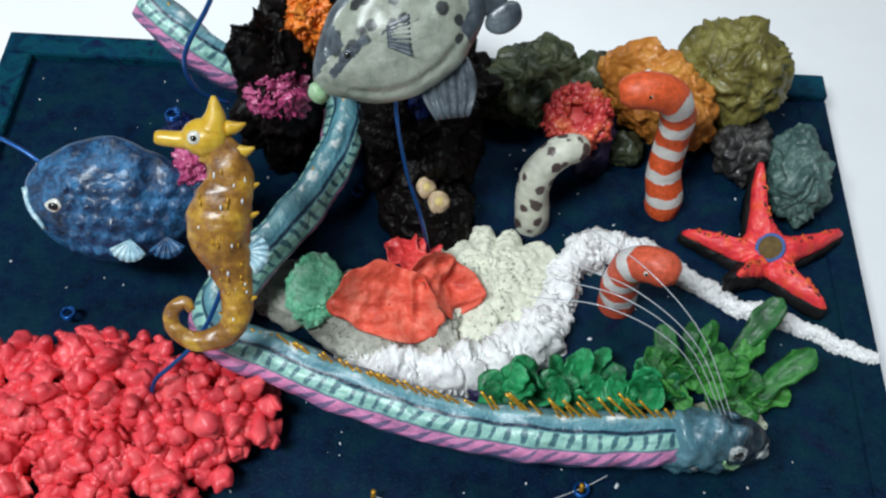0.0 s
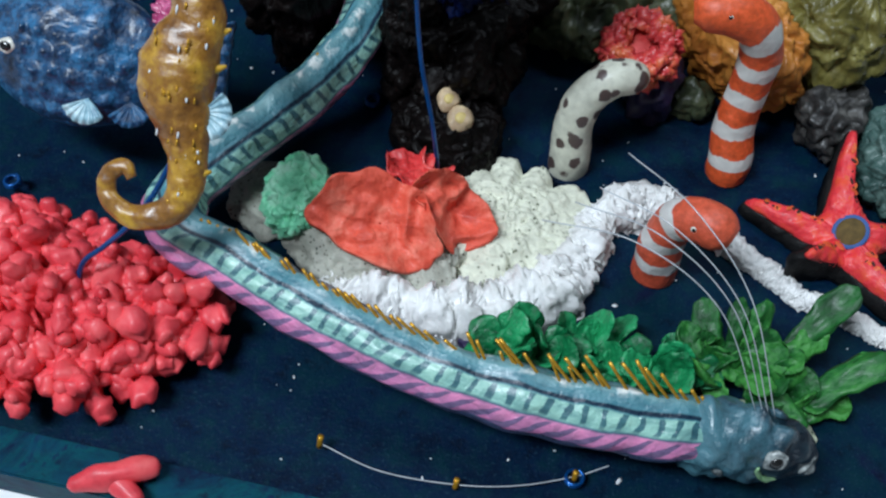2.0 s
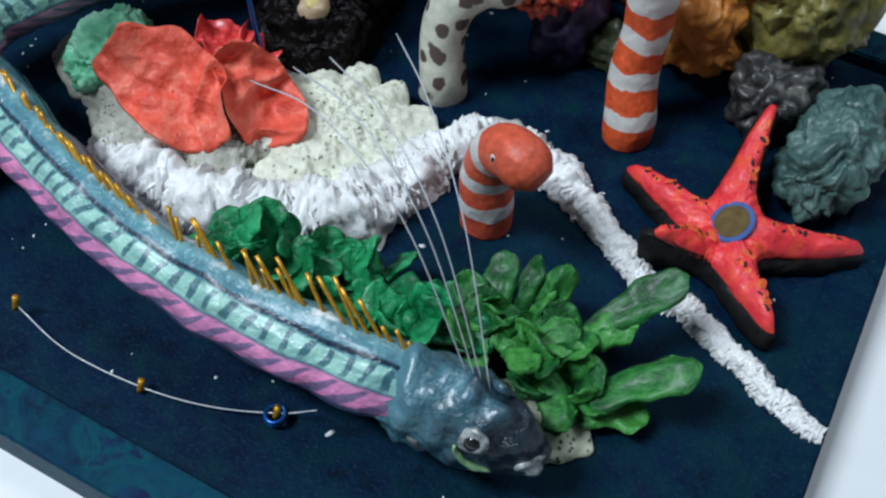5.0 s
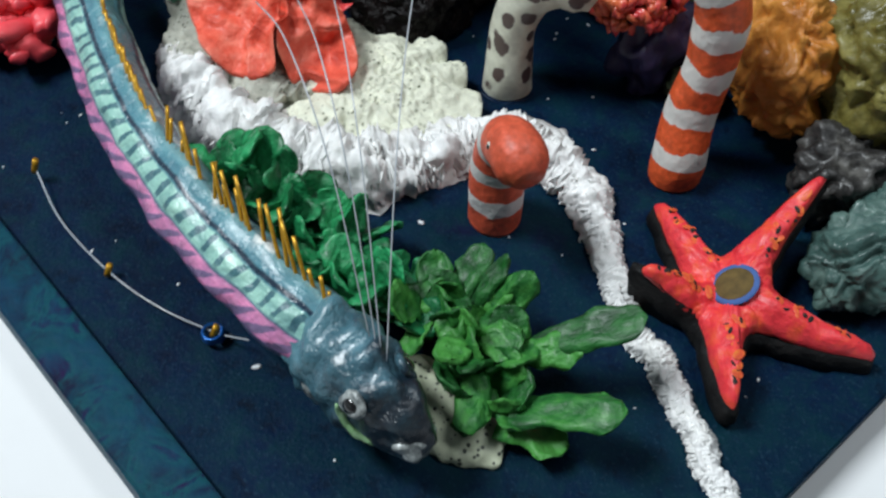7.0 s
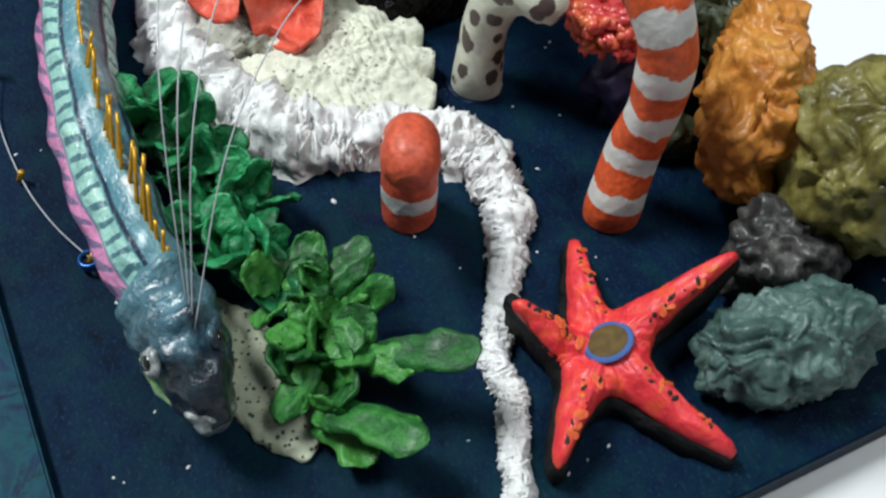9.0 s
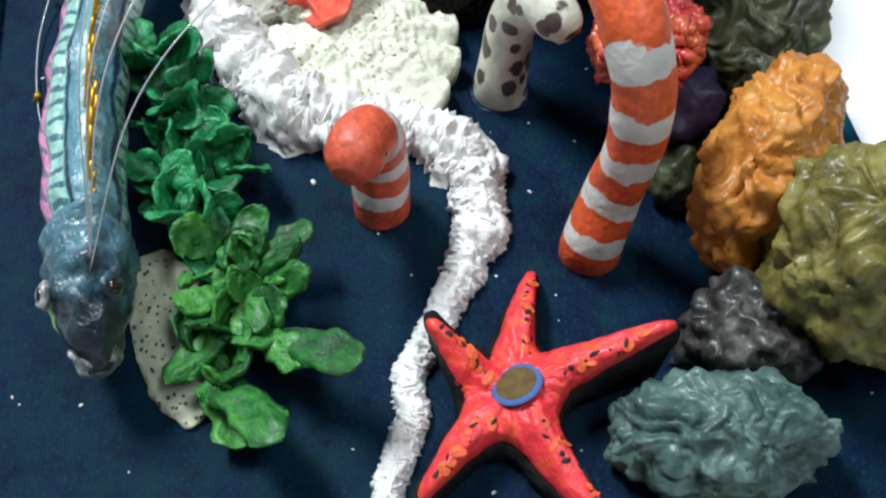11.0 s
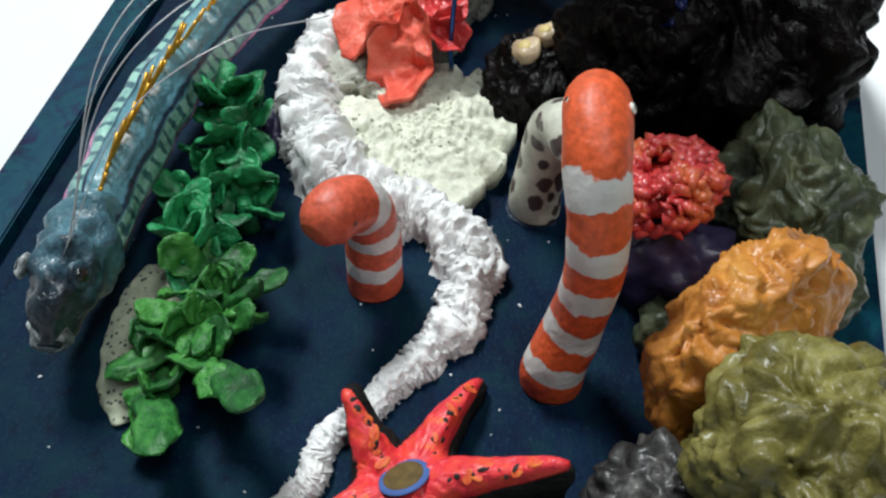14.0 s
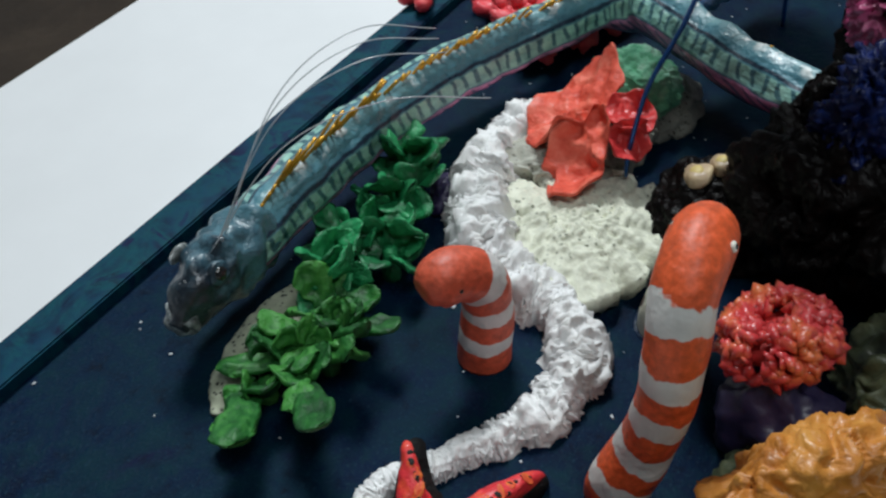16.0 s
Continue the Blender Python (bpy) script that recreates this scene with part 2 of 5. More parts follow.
BOARD, RIM = painted_board(), painted_rim()
TABLE = plain("white_laminate", (0.92, 0.93, 0.94), 0.45, dark=0.96, scale=30.0)
WALL = plain("wall_paint", (0.36, 0.38, 0.40), 0.9, dark=0.93, scale=8.0)
FLOOR = clay("floor_wood", (0.03, 0.018, 0.012), (0.05, 0.032, 0.02), (0.075, 0.05, 0.032), 0.5, 0.1, 6.0, 60.0, 0.2)
OAR = oarfish_paint()
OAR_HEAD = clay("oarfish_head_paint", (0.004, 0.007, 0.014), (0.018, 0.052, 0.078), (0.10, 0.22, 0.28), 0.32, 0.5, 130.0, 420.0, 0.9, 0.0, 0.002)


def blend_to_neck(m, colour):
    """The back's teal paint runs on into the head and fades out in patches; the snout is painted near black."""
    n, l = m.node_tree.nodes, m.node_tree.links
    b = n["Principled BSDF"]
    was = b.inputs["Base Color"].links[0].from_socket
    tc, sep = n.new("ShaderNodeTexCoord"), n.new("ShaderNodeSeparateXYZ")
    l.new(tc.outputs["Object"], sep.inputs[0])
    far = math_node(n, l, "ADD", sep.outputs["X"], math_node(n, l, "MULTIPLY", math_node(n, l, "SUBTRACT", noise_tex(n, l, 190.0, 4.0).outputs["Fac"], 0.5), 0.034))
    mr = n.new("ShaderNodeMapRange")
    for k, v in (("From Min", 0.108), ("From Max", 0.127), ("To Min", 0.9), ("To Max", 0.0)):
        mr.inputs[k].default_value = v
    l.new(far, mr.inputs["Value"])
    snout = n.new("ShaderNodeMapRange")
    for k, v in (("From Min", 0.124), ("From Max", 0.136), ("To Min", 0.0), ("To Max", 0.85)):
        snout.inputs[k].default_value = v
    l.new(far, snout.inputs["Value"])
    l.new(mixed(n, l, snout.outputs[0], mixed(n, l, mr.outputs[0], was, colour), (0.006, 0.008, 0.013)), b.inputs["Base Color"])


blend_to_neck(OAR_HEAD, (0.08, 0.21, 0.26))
SILVER = clay("silver_paint", (0.03, 0.035, 0.04), (0.16, 0.18, 0.18), (0.6, 0.64, 0.62), 0.3, 0.6, 260.0, 700.0, 0.5)
GOLD = plain("gold_wire", (0.72, 0.38, 0.03), 0.35, 0.5, dark=0.6, scale=900.0)
BLUE_WIRE = plain("blue_wire", (0.004, 0.10, 0.38), 0.28, 0.6, 0.4, dark=0.7)
NYLON = plain("clear_line", (0.55, 0.58, 0.62), 0.2, 0.0, 0.5)
ORANGE_W = stripe_paint("tall_eel_paint", (0.76, 0.105, 0.025), (0.74, 0.72, 0.68), 40.5, -2.07)
ORANGE_S = stripe_paint("small_eel_paint", (0.66, 0.10, 0.045), (0.74, 0.72, 0.70), 28.5, -4.13)
SPOTTED = spot_paint("spotted_eel_paint", (0.70, 0.70, 0.58), (0.085, 0.055, 0.05), 165.0, 0.36, stretch=(1, 1, 0.85))
MOLA = spot_paint("sunfish_paint", (0.34, 0.37, 0.30), (0.03, 0.035, 0.035), 150.0, 0.33, 0.08, stretch=(1, 1, 1), coat=0.45, bump=0.6)
MOLA_DARK = clay("sunfish_dark_paint", (0.02, 0.025, 0.032), (0.055, 0.07, 0.085), (0.14, 0.17, 0.19), 0.35, 0.5, 80.0, 420.0, 0.6)
MOLA_PALE = clay("sunfish_pale_paint", (0.16, 0.19, 0.15), (0.30, 0.33, 0.27), (0.44, 0.46, 0.39), 0.38, 0.5, 70.0, 420.0, 0.7)
MINT_LIP = clay("mint_lip_paint", (0.12, 0.3, 0.16), (0.24, 0.46, 0.2), (0.42, 0.6, 0.4), 0.4, 0.4)
SEAHORSE = clay("seahorse_paint", (0.11, 0.04, 0.010), (0.30, 0.13, 0.018), (0.62, 0.36, 0.035), 0.38, 0.5, 110.0, 420.0, 0.8)
SEA_YELLOW = clay("seahorse_yellow_paint", (0.4, 0.2, 0.012), (0.62, 0.36, 0.02), (0.75, 0.5, 0.06), 0.35, 0.6)
BLUEFISH = clay("blue_fish_paint", (0.002, 0.007, 0.022), (0.004, 0.045, 0.125), (0.03, 0.17, 0.36), 0.42, 0.35, 130.0, 520.0, 1.0, 0.0, 0.002)
PALE_BLUE = clay("pale_blue_paint", (0.12, 0.26, 0.36), (0.3, 0.5, 0.58), (0.65, 0.8, 0.84), 0.4, 0.4, 200.0)
EYE_WHITE = plain("eye_white", (0.78, 0.76, 0.68), 0.3, coat=0.5)
DOT_BLACK = plain("dot_black", (0.015, 0.012, 0.01), 0.75)
EYE_BLACK = plain("eye_black", (0.012, 0.012, 0.012), 0.15, coat=0.8)
CORAL_RED = clay("coral_red_paint", (0.56, 0.028, 0.045), (0.80, 0.062, 0.08), (0.92, 0.15, 0.15), 0.5, 0.15, 55.0, 300.0, 0.5, 0.12)
PETAL = clay("petal_paint", (0.52, 0.045, 0.025), (0.78, 0.10, 0.055), (0.90, 0.24, 0.16), 0.6, 0.1, 90.0, 380.0, 0.9, 0.0, 0.002)
PETAL_RED = clay("petal_red_paint", (0.55, 0.02, 0.025), (0.74, 0.05, 0.05), (0.82, 0.12, 0.1), 0.45, 0.3, 70.0, 330.0, 0.5)
MINT = clay("mint_coral_paint", (0.14, 0.62, 0.34), (0.26, 0.80, 0.48), (0.55, 0.92, 0.70), 0.5, 0.3, 120.0, 420.0, 0.7)
WHITE = clay("white_ruffle_paint", (0.70, 0.69, 0.66), (0.79, 0.79, 0.78), (0.86, 0.86, 0.86), 0.65, 0.1, 90.0, 500.0, 0.6)
SPONGE = spot_paint("yellow_sponge_paint", (0.75, 0.76, 0.62), (0.10, 0.11, 0.06), 430.0, 0.13, 0.18, rough=0.7, coat=0.1, bump=0.9, patchy=True)
GREY_SPONGE = spot_paint("grey_sponge_paint", (0.46, 0.46, 0.39), (0.06, 0.06, 0.05), 560.0, 0.16, 0.18, rough=0.7, coat=0.1, bump=0.9, patchy=True)
PALE_SPONGE = spot_paint("pale_sponge_paint", (0.58, 0.62, 0.45), (0.04, 0.05, 0.04), 480.0, 0.17, 0.12, rough=0.6, coat=0.2, bump=0.7)
LEAF_DARK = clay("dark_leaf_paint", (0.001, 0.050, 0.016), (0.003, 0.16, 0.050), (0.02, 0.34, 0.12), 0.5, 0.2, 110.0, 420.0, 1.0, 0.25, 0.002)
LEAF_LIGHT = clay("light_leaf_paint", (0.003, 0.050, 0.010), (0.011, 0.130, 0.020), (0.055, 0.27, 0.045), 0.55, 0.10, 110.0, 420.0, 1.0, 0.35, 0.002)
STAR_RED = clay("starfish_paint", (0.60, 0.018, 0.03), (0.82, 0.038, 0.05), (0.84, 0.085, 0.03), 0.5, 0.15, 230.0, 520.0, 0.9)
STAR_ORANGE = clay("starfish_orange_paint", (0.66, 0.05, 0.025), (0.80, 0.11, 0.03), (0.80, 0.20, 0.03), 0.6, 0.1, 500.0)
STAR_BLACK = clay("black_clay", (0.003, 0.003, 0.0035), (0.007, 0.007, 0.0075), (0.018, 0.017, 0.017), 0.7, 0.05, 90.0, 420.0, 1.0, 0.0, 0.002, 0.2)
DISC_BLUE = plain("disc_blue", (0.06, 0.13, 0.36), 0.85)
DISC_OCHRE = plain("disc_ochre", (0.15, 0.095, 0.025), 0.85, dark=0.55, scale=400.0)
ROCK_BLACK = clay("black_rock_paint", (0.0015, 0.001, 0.001), (0.004, 0.0028, 0.0028), (0.008, 0.0055, 0.005), 0.36, 0.04, 60.0, 420.0, 1.0, 0.0, 0.002, 0.10)
ROCK_GREEN = clay("green_rock_paint", (0.014, 0.02, 0.010), (0.05, 0.062, 0.03), (0.12, 0.13, 0.065), 0.48, 0.25, 70.0, 300.0, 0.9, 0.0, 0.0016, 0.35)
ROCK_ORANGE = clay("orange_rock_paint", (0.26, 0.075, 0.012), (0.52, 0.19, 0.03), (0.66, 0.30, 0.06), 0.48, 0.25, 60.0, 280.0, 0.9, 0.0, 0.0016, 0.35)
ROCK_OLIVE = clay("olive_rock_paint", (0.045, 0.04, 0.008), (0.145, 0.125, 0.028), (0.28, 0.25, 0.075), 0.48, 0.25, 70.0, 300.0, 0.9, 0.0, 0.0016, 0.35)
ROCK_GREY = clay("grey_rock_paint", (0.008, 0.008, 0.008), (0.032, 0.03, 0.029), (0.13, 0.125, 0.115), 0.48, 0.25, 70.0, 280.0, 0.9, 0.0, 0.0016, 0.35)
ROCK_TEAL = clay("teal_rock_paint", (0.018, 0.04, 0.036), (0.05, 0.105, 0.094), (0.15, 0.24, 0.21), 0.48, 0.25, 70.0, 300.0, 0.9, 0.0, 0.0016, 0.35)
PURPLE = clay("purple_paint", (0.008, 0.006, 0.025), (0.02, 0.014, 0.06), (0.04, 0.03, 0.09), 0.5, 0.3)
MAGENTA = clay("magenta_coral_paint", (0.2, 0.015, 0.07), (0.46, 0.05, 0.17), (0.66, 0.16, 0.32), 0.35, 0.6, 120.0)
BRIGHT_ORANGE = clay("bright_orange_paint", (0.6, 0.1, 0.008), (0.85, 0.2, 0.015), (0.9, 0.34, 0.05), 0.45, 0.3, 120.0)
RED_ORANGE = clay("anemone_paint", (0.42, 0.02, 0.02), (0.68, 0.055, 0.06), (0.78, 0.2, 0.06), 0.35, 0.6, 90.0)
DEEP_BLUE = clay("deep_blue_coral_paint", (0.0008, 0.002, 0.014), (0.002, 0.009, 0.065), (0.008, 0.028, 0.17), 0.5, 0.15, 150.0, 420.0, 0.5, 0.0, 0.0012, 0.2)
MOUND_EYE = clay("mound_eye_paint", (0.35, 0.22, 0.14), (0.5, 0.36, 0.22), (0.68, 0.52, 0.3), 0.5, 0.2, 200.0)
MOUND_EYE_CORE = plain("mound_eye_core", (0.72, 0.55, 0.2), 0.5)
GLUE = plain("dried_glue", (0.003, 0.014, 0.04), 0.4)
FLECK = plain("paint_fleck", (0.8, 0.83, 0.86), 0.6)
GLUE.node_tree.nodes["Principled BSDF"].inputs["Specular IOR Level"].default_value = 0.1


# ---- builders ----
def part(name, bm, mat, parent=None, label=""):
    me = bpy.data.meshes.new(name)
    bm.to_mesh(me)
    bm.free()
    me.polygons.foreach_set("use_smooth", [True] * len(me.polygons))
    for mm in mat if isinstance(mat, (list, tuple)) else (mat,):
        me.materials.append(mm)
    ob = new(name, me)
    ob.parent = parent
    return tagged(ob, label)


def sharp(ob):
    ob.data.polygons.foreach_set("use_smooth", [False] * len(ob.data.polygons))
    return ob


def piece(name, me, m, parent):
    ob = new(name, me)
    ob.parent = parent
    ob.matrix_local = m
    return ob


def thing(name, label, category, group="", kind=""):
    return tagged(new(name), label, category, group, kind)


def block(x0, x1, y0, y1, z0, z1, bevel=0.0):
    bm = bmesh.new()
    bmesh.ops.create_cube(bm, size=1, matrix=Matrix.LocRotScale(((x0 + x1) / 2, (y0 + y1) / 2, (z0 + z1) / 2), None, (x1 - x0, y1 - y0, z1 - z0)))
    if bevel:
        bmesh.ops.bevel(bm, geom=bm.edges[:], offset=bevel, segments=2, affect="EDGES")
    return bm


def spline(points, steps):
    """Points along a smooth curve through the given ones; extra numbers (radii) glide along."""
    p = np.array(points, float)
    p = np.vstack([2 * p[0] - p[1], p, 2 * p[-1] - p[-2]])
    out = []
    for i in range(1, len(p) - 2):
        for s in np.linspace(0, 1, steps, endpoint=False):
            a, b, c, d = p[i - 1:i + 3]
            out.append(0.5 * (2 * b + (c - a) * s + (2 * a - 5 * b + 4 * c - d) * s * s + (3 * b - a - 3 * c + d) * s ** 3))
    return np.array(out + [p[-2]])


def tube(rows, sides=16, steps=8, up=(0, 0, 1), squash=1.0, wobble=0.0, freq=90.0, caps=True, metres=False, mirror=False, profile=None):
    """A swept body: rows of x, y, z, radius. uv x runs along it, uv y round it (mirror: from back to belly on both sides)."""
    curve = spline(rows, steps)
    pts, rad = [Vector(c[:3]) for c in curve], curve[:, 3]
    bm = bmesh.new()
    uv = bm.loops.layers.uv.new("UVMap")
    rings, us, run, total = [], [], 0.0, sum((b - a).length for a, b in zip(pts, pts[1:]))
    refv = Vector(up)
    for i, p in enumerate(pts):
        tan = (pts[min(i + 1, len(pts) - 1)] - pts[max(i - 1, 0)]).normalized()
        side = tan.cross(refv).normalized()
        top = side.cross(tan).normalized()
        refv = refv if mirror else top
        run += (p - pts[i - 1]).length if i else 0
        us.append(run if metres else run / total)
        ring = []
        for k in range(sides):
            a = 2 * math.pi * k / sides
            way = top * math.cos(a) + side * math.sin(a) * squash
            r = rad[i] * (1 + wobble * noise.noise((p + way * rad[i]) * freq))
            r *= profile(1 - abs(k - sides / 2) / (sides / 2), run) if profile else 1
            ring.append(bm.verts.new(p + way * r))
        rings.append(ring)
    half = sides / 2
    for i in range(len(rings) - 1):
        for k in range(sides):
            f = bm.faces.new((rings[i][k], rings[i][(k + 1) % sides], rings[i + 1][(k + 1) % sides], rings[i + 1][k]))
            for loop, (ii, kk) in zip(f.loops, ((i, k), (i, k + 1), (i + 1, k + 1), (i + 1, k))):
                v = (1 - abs(kk - half) / half) ** (1.35 if k >= half else 1) if mirror else kk / sides
                loop[uv].uv = (us[ii], v)
    if caps:
        for ring, u, flip in ((rings[0], us[0], False), (rings[-1], us[-1], True)):
            mid = bm.verts.new(sum((v.co for v in ring), Vector()) / sides)
            for k in range(sides):
                vs = (mid, ring[(k + 1) % sides], ring[k]) if not flip else (mid, ring[k], ring[(k + 1) % sides])
                f = bm.faces.new(vs)
                for loop in f.loops:
                    loop[uv].uv = (u, 0.5)
    return bm


def wire(rows, r, sides=8, steps=8):
    return tube([(*p, r) for p in rows], sides, steps)


def ball(c, r, detail=2, turn=None):
    bm = bmesh.new()
    bmesh.ops.create_icosphere(bm, subdivisions=detail, radius=1, matrix=Matrix.LocRotScale(c, turn, r if hasattr(r, "__len__") else (r, r, r)))
    return bm


def lump(c, r, seed, detail=6, yaw=0.0, rough=0.35, freq=1.6, fold=0.085, fold_freq=2.3, floor=0.0, tilt=0.0):
    """A hand-crumpled clay rock: an uneven ball with creased folds and pits, pressed flat on the ground."""
    bm = bmesh.new()
    bmesh.ops.create_icosphere(bm, subdivisions=detail, radius=1)
    off, turn = Vector((seed * 7.3, seed * 3.1, seed * 5.7)), Euler((tilt, 0, radians(yaw))).to_matrix()
    mean = (r[0] * r[1] * r[2]) ** (1 / 3)
    for v in bm.verts:
        n = v.co.normalized()
        body = Vector((n.x * r[0], n.y * r[1], n.z * r[2]))
        q = body / mean * freq + off
        body *= 1 + rough * noise.noise(q) + rough * 0.5 * noise.noise(q * 2.1)
        out = Vector((n.x / r[0], n.y / r[1], n.z / r[2])).normalized()
        u = body / mean
        w = u * fold_freq + off + 0.9 * noise.noise_vector(u * 1.7 + off)
        k = 0.0
        for octave, weight in ((1.0, 0.9), (2.1, -0.80), (4.3, -0.24)):
            g = noise.noise(Vector((w.x * octave, w.y * octave, w.z * octave * (0.6 if weight < 0 else 1))) + (Vector((k, 0, -k)) * 6 if weight < 0 else Vector()))
            k += fold * weight * (math.sqrt(g * g + 0.002) * 2.6 - 0.6)
        co = turn @ (body + out * mean * k + noise.noise_vector(u * 3.0 + off) * mean * 0.07) + Vector(c)
        co.z = max(co.z, floor)
        v.co = co
    return bm


def knobs(centre, spread, count, size, seed, dome=True, detail=2, jitter=0.35, into=None):
    """Many small clay knobs heaped on a low mound, as one mesh."""
    rnd = random.Random(seed)
    bm = into or bmesh.new()
    for _ in range(count):
        a, s = rnd.uniform(0, 2 * math.pi), math.sqrt(rnd.random())
        x, y = s * math.cos(a), s * math.sin(a)
        z = math.sqrt(max(0, 1 - s * s)) if dome else rnd.uniform(0, 1)
        p = Vector((centre[0] + x * spread[0], centre[1] + y * spread[1], max(centre[2] + z * spread[2], 0.001)))
        r = size * rnd.uniform(1 - jitter, 1 + jitter)
        t = Euler([rnd.uniform(0, 3) for _ in range(3)])
        bmesh.ops.create_icosphere(bm, subdivisions=detail, radius=1, matrix=Matrix.LocRotScale(p, t, (r * rnd.uniform(0.8, 1.5), r, r * rnd.uniform(0.7, 1.2))))
    return bm


def roughen(bm, amount, freq):
    for v in bm.verts:
        v.co += noise.noise_vector(v.co * freq) * amount
    return bm


def sheet(shape, nu, nv, thick):
    """A closed thin body from a surface function of (u, v) in 0..1, given a thickness along z of its own frame."""
    bm = bmesh.new()
    tops, bots = [], []
    for i in range(nu + 1):
        for j in range(nv + 1):
            p = Vector(shape(i / nu, j / nv))
            tops.append(bm.verts.new(p))
            bots.append(bm.verts.new(p - Vector((0, 0, thick))))
    at = lambda i, j: i * (nv + 1) + j
    for i in range(nu):
        for j in range(nv):
            q = (at(i, j), at(i + 1, j), at(i + 1, j + 1), at(i, j + 1))
            bm.faces.new([tops[k] for k in q])
            bm.faces.new([bots[k] for k in reversed(q)])
    rim = [at(i, 0) for i in range(nu)] + [at(nu, j) for j in range(nv)] + [at(i, nv) for i in range(nu, 0, -1)] + [at(0, j) for j in range(nv, 0, -1)]
    for a, b in zip(rim, rim[1:] + rim[:1]):
        bm.faces.new((tops[b], tops[a], bots[a], bots[b]))
    bmesh.ops.remove_doubles(bm, verts=bm.verts[:], dist=1e-6)
    bmesh.ops.recalc_face_normals(bm, faces=bm.faces[:])
    return bm


def petal_disc(radius, cup, reach, thick, seed, fold=0.004):
    """A cupped petal of hand-pressed clay; reach: its outline at eight even angles, from its right side round."""
    n8 = len(reach)

    def shape(u, v):
        s = max(v, 0.02)
        a = 2 * math.pi * u
        k = u * n8
        i, f = int(k) % n8, k - int(k)
        f = f * f * (3 - 2 * f)
        r = radius * s * (1 + ((reach[i] * (1 - f) + reach[(i + 1) % n8] * f) - 1) * s)
        p = Vector((r * math.cos(a), r * math.sin(a), 0))
        o = Vector((seed * 3.0, 0, 0))
        p.z = cup * s * s + fold * s ** 2 * math.sin(2 * a + seed) + 0.0014 * s ** 3 * math.sin(5 * a + 2 * seed)
        w = p * 70 + o + 0.5 * noise.noise_vector(p * 110 + o)
        p.z += 0.0020 * (0.35 - abs(noise.noise(w))) + 0.0016 * abs(noise.noise(p * 190 + o)) + 0.0005 * noise.noise(p * 600 + o)
        p += Vector((noise.noise(p * 220 + o), noise.noise(p * 220 - o), 0)) * 0.0009 * s
        return p

    return sheet(shape, 88, 26, thick)


def mover(bm, m):
    bm.transform(m)
    return bm


def facing(at, normal, spin=0.0):
    return Matrix.Translation(at) @ Vector(normal).to_track_quat("Z", "Y").to_matrix().to_4x4() @ pose(0, 0, 0, 0, 0, spin)


# ---- room, table, board ----
floor_ob = tagged(part("floor", block(-2.2, 2.2, -2.2, 2.2, -0.80, -0.75), FLOOR), "dark brown wooden room floor below the table", "floor", kind="structure")
for nm, b in (("wall_north", (-2.2, 2.2, 2.2, 2.3)), ("wall_south", (-2.2, 2.2, -2.3, -2.2)), ("wall_east", (2.2, 2.3, -2.2, 2.2)), ("wall_west", (-2.3, -2.2, -2.2, 2.2))):
    tagged(sharp(part(nm, block(*b, -0.75, ROOM_TOP), WALL)), "plain pale painted room wall", "wall", kind="structure")
tagged(sharp(part("ceiling", block(-2.3, 2.3, -2.3, 2.3, ROOM_TOP, ROOM_TOP + 0.1), WALL)), "plain white painted ceiling", "ceiling", kind="structure")
# Unseen housings, added to go with the assumed main light and the fill.
for cx, cy, watts in LAMPS:
    lamp = thing("assumed_lamp_housing", "unseen white lamp housing added under the ceiling", "ceiling light", "ceiling lights")
    sharp(part("housing", block(cx - 0.5, cx + 0.5, cy - 0.2, cy + 0.2, ROOM_TOP - 0.05, ROOM_TOP), TABLE, lamp))

TZ = -0.012
table = thing("table", "plain white laminate table under the painted board", "table")
part("tabletop", block(-0.75, 0.75, -0.249, 0.75, TZ - 0.025, TZ, 0.002), TABLE, table)
for x in (-0.7, 0.7):
    for y in (-0.2, 0.7):
        part("leg", block(x - 0.02, x + 0.02, y - 0.02, y + 0.02, -0.75, TZ - 0.025, 0.002), TABLE, table)

X0, X1, Y0, Y1 = -0.2, 0.202, -0.122, 0.135
IX0, IX1, IY0, IY1 = -0.186, 0.188, -0.108, 0.121
board = thing("painted_board", "dark blue painted wooden panel with a raised teal rim", "board", kind="structure")
panel = sharp(part("panel", block(IX0 - 0.002, IX1 + 0.002, IY0 - 0.002, IY1 + 0.002, TZ + 0.002, 0.0), BOARD, board))
RT = 0.0045
for b, top, mat, lab in (((X0, X1, Y0, IY0), RT, RIM, "teal and blue brushed rim strip"), ((X0, X1, IY1, Y1), RT, RIM, "teal and blue brushed rim strip"),
                         ((X0, IX0, IY0, IY1), RT, RIM, "teal and blue brushed rim strip"), ((IX1, X1, IY0, IY1), 0.0009, BOARD, "dark blue flush edge strip")):
    sharp(part("rim", roughen(block(*b, TZ, top, 0.0006), 0.0003, 60), mat, board, lab))

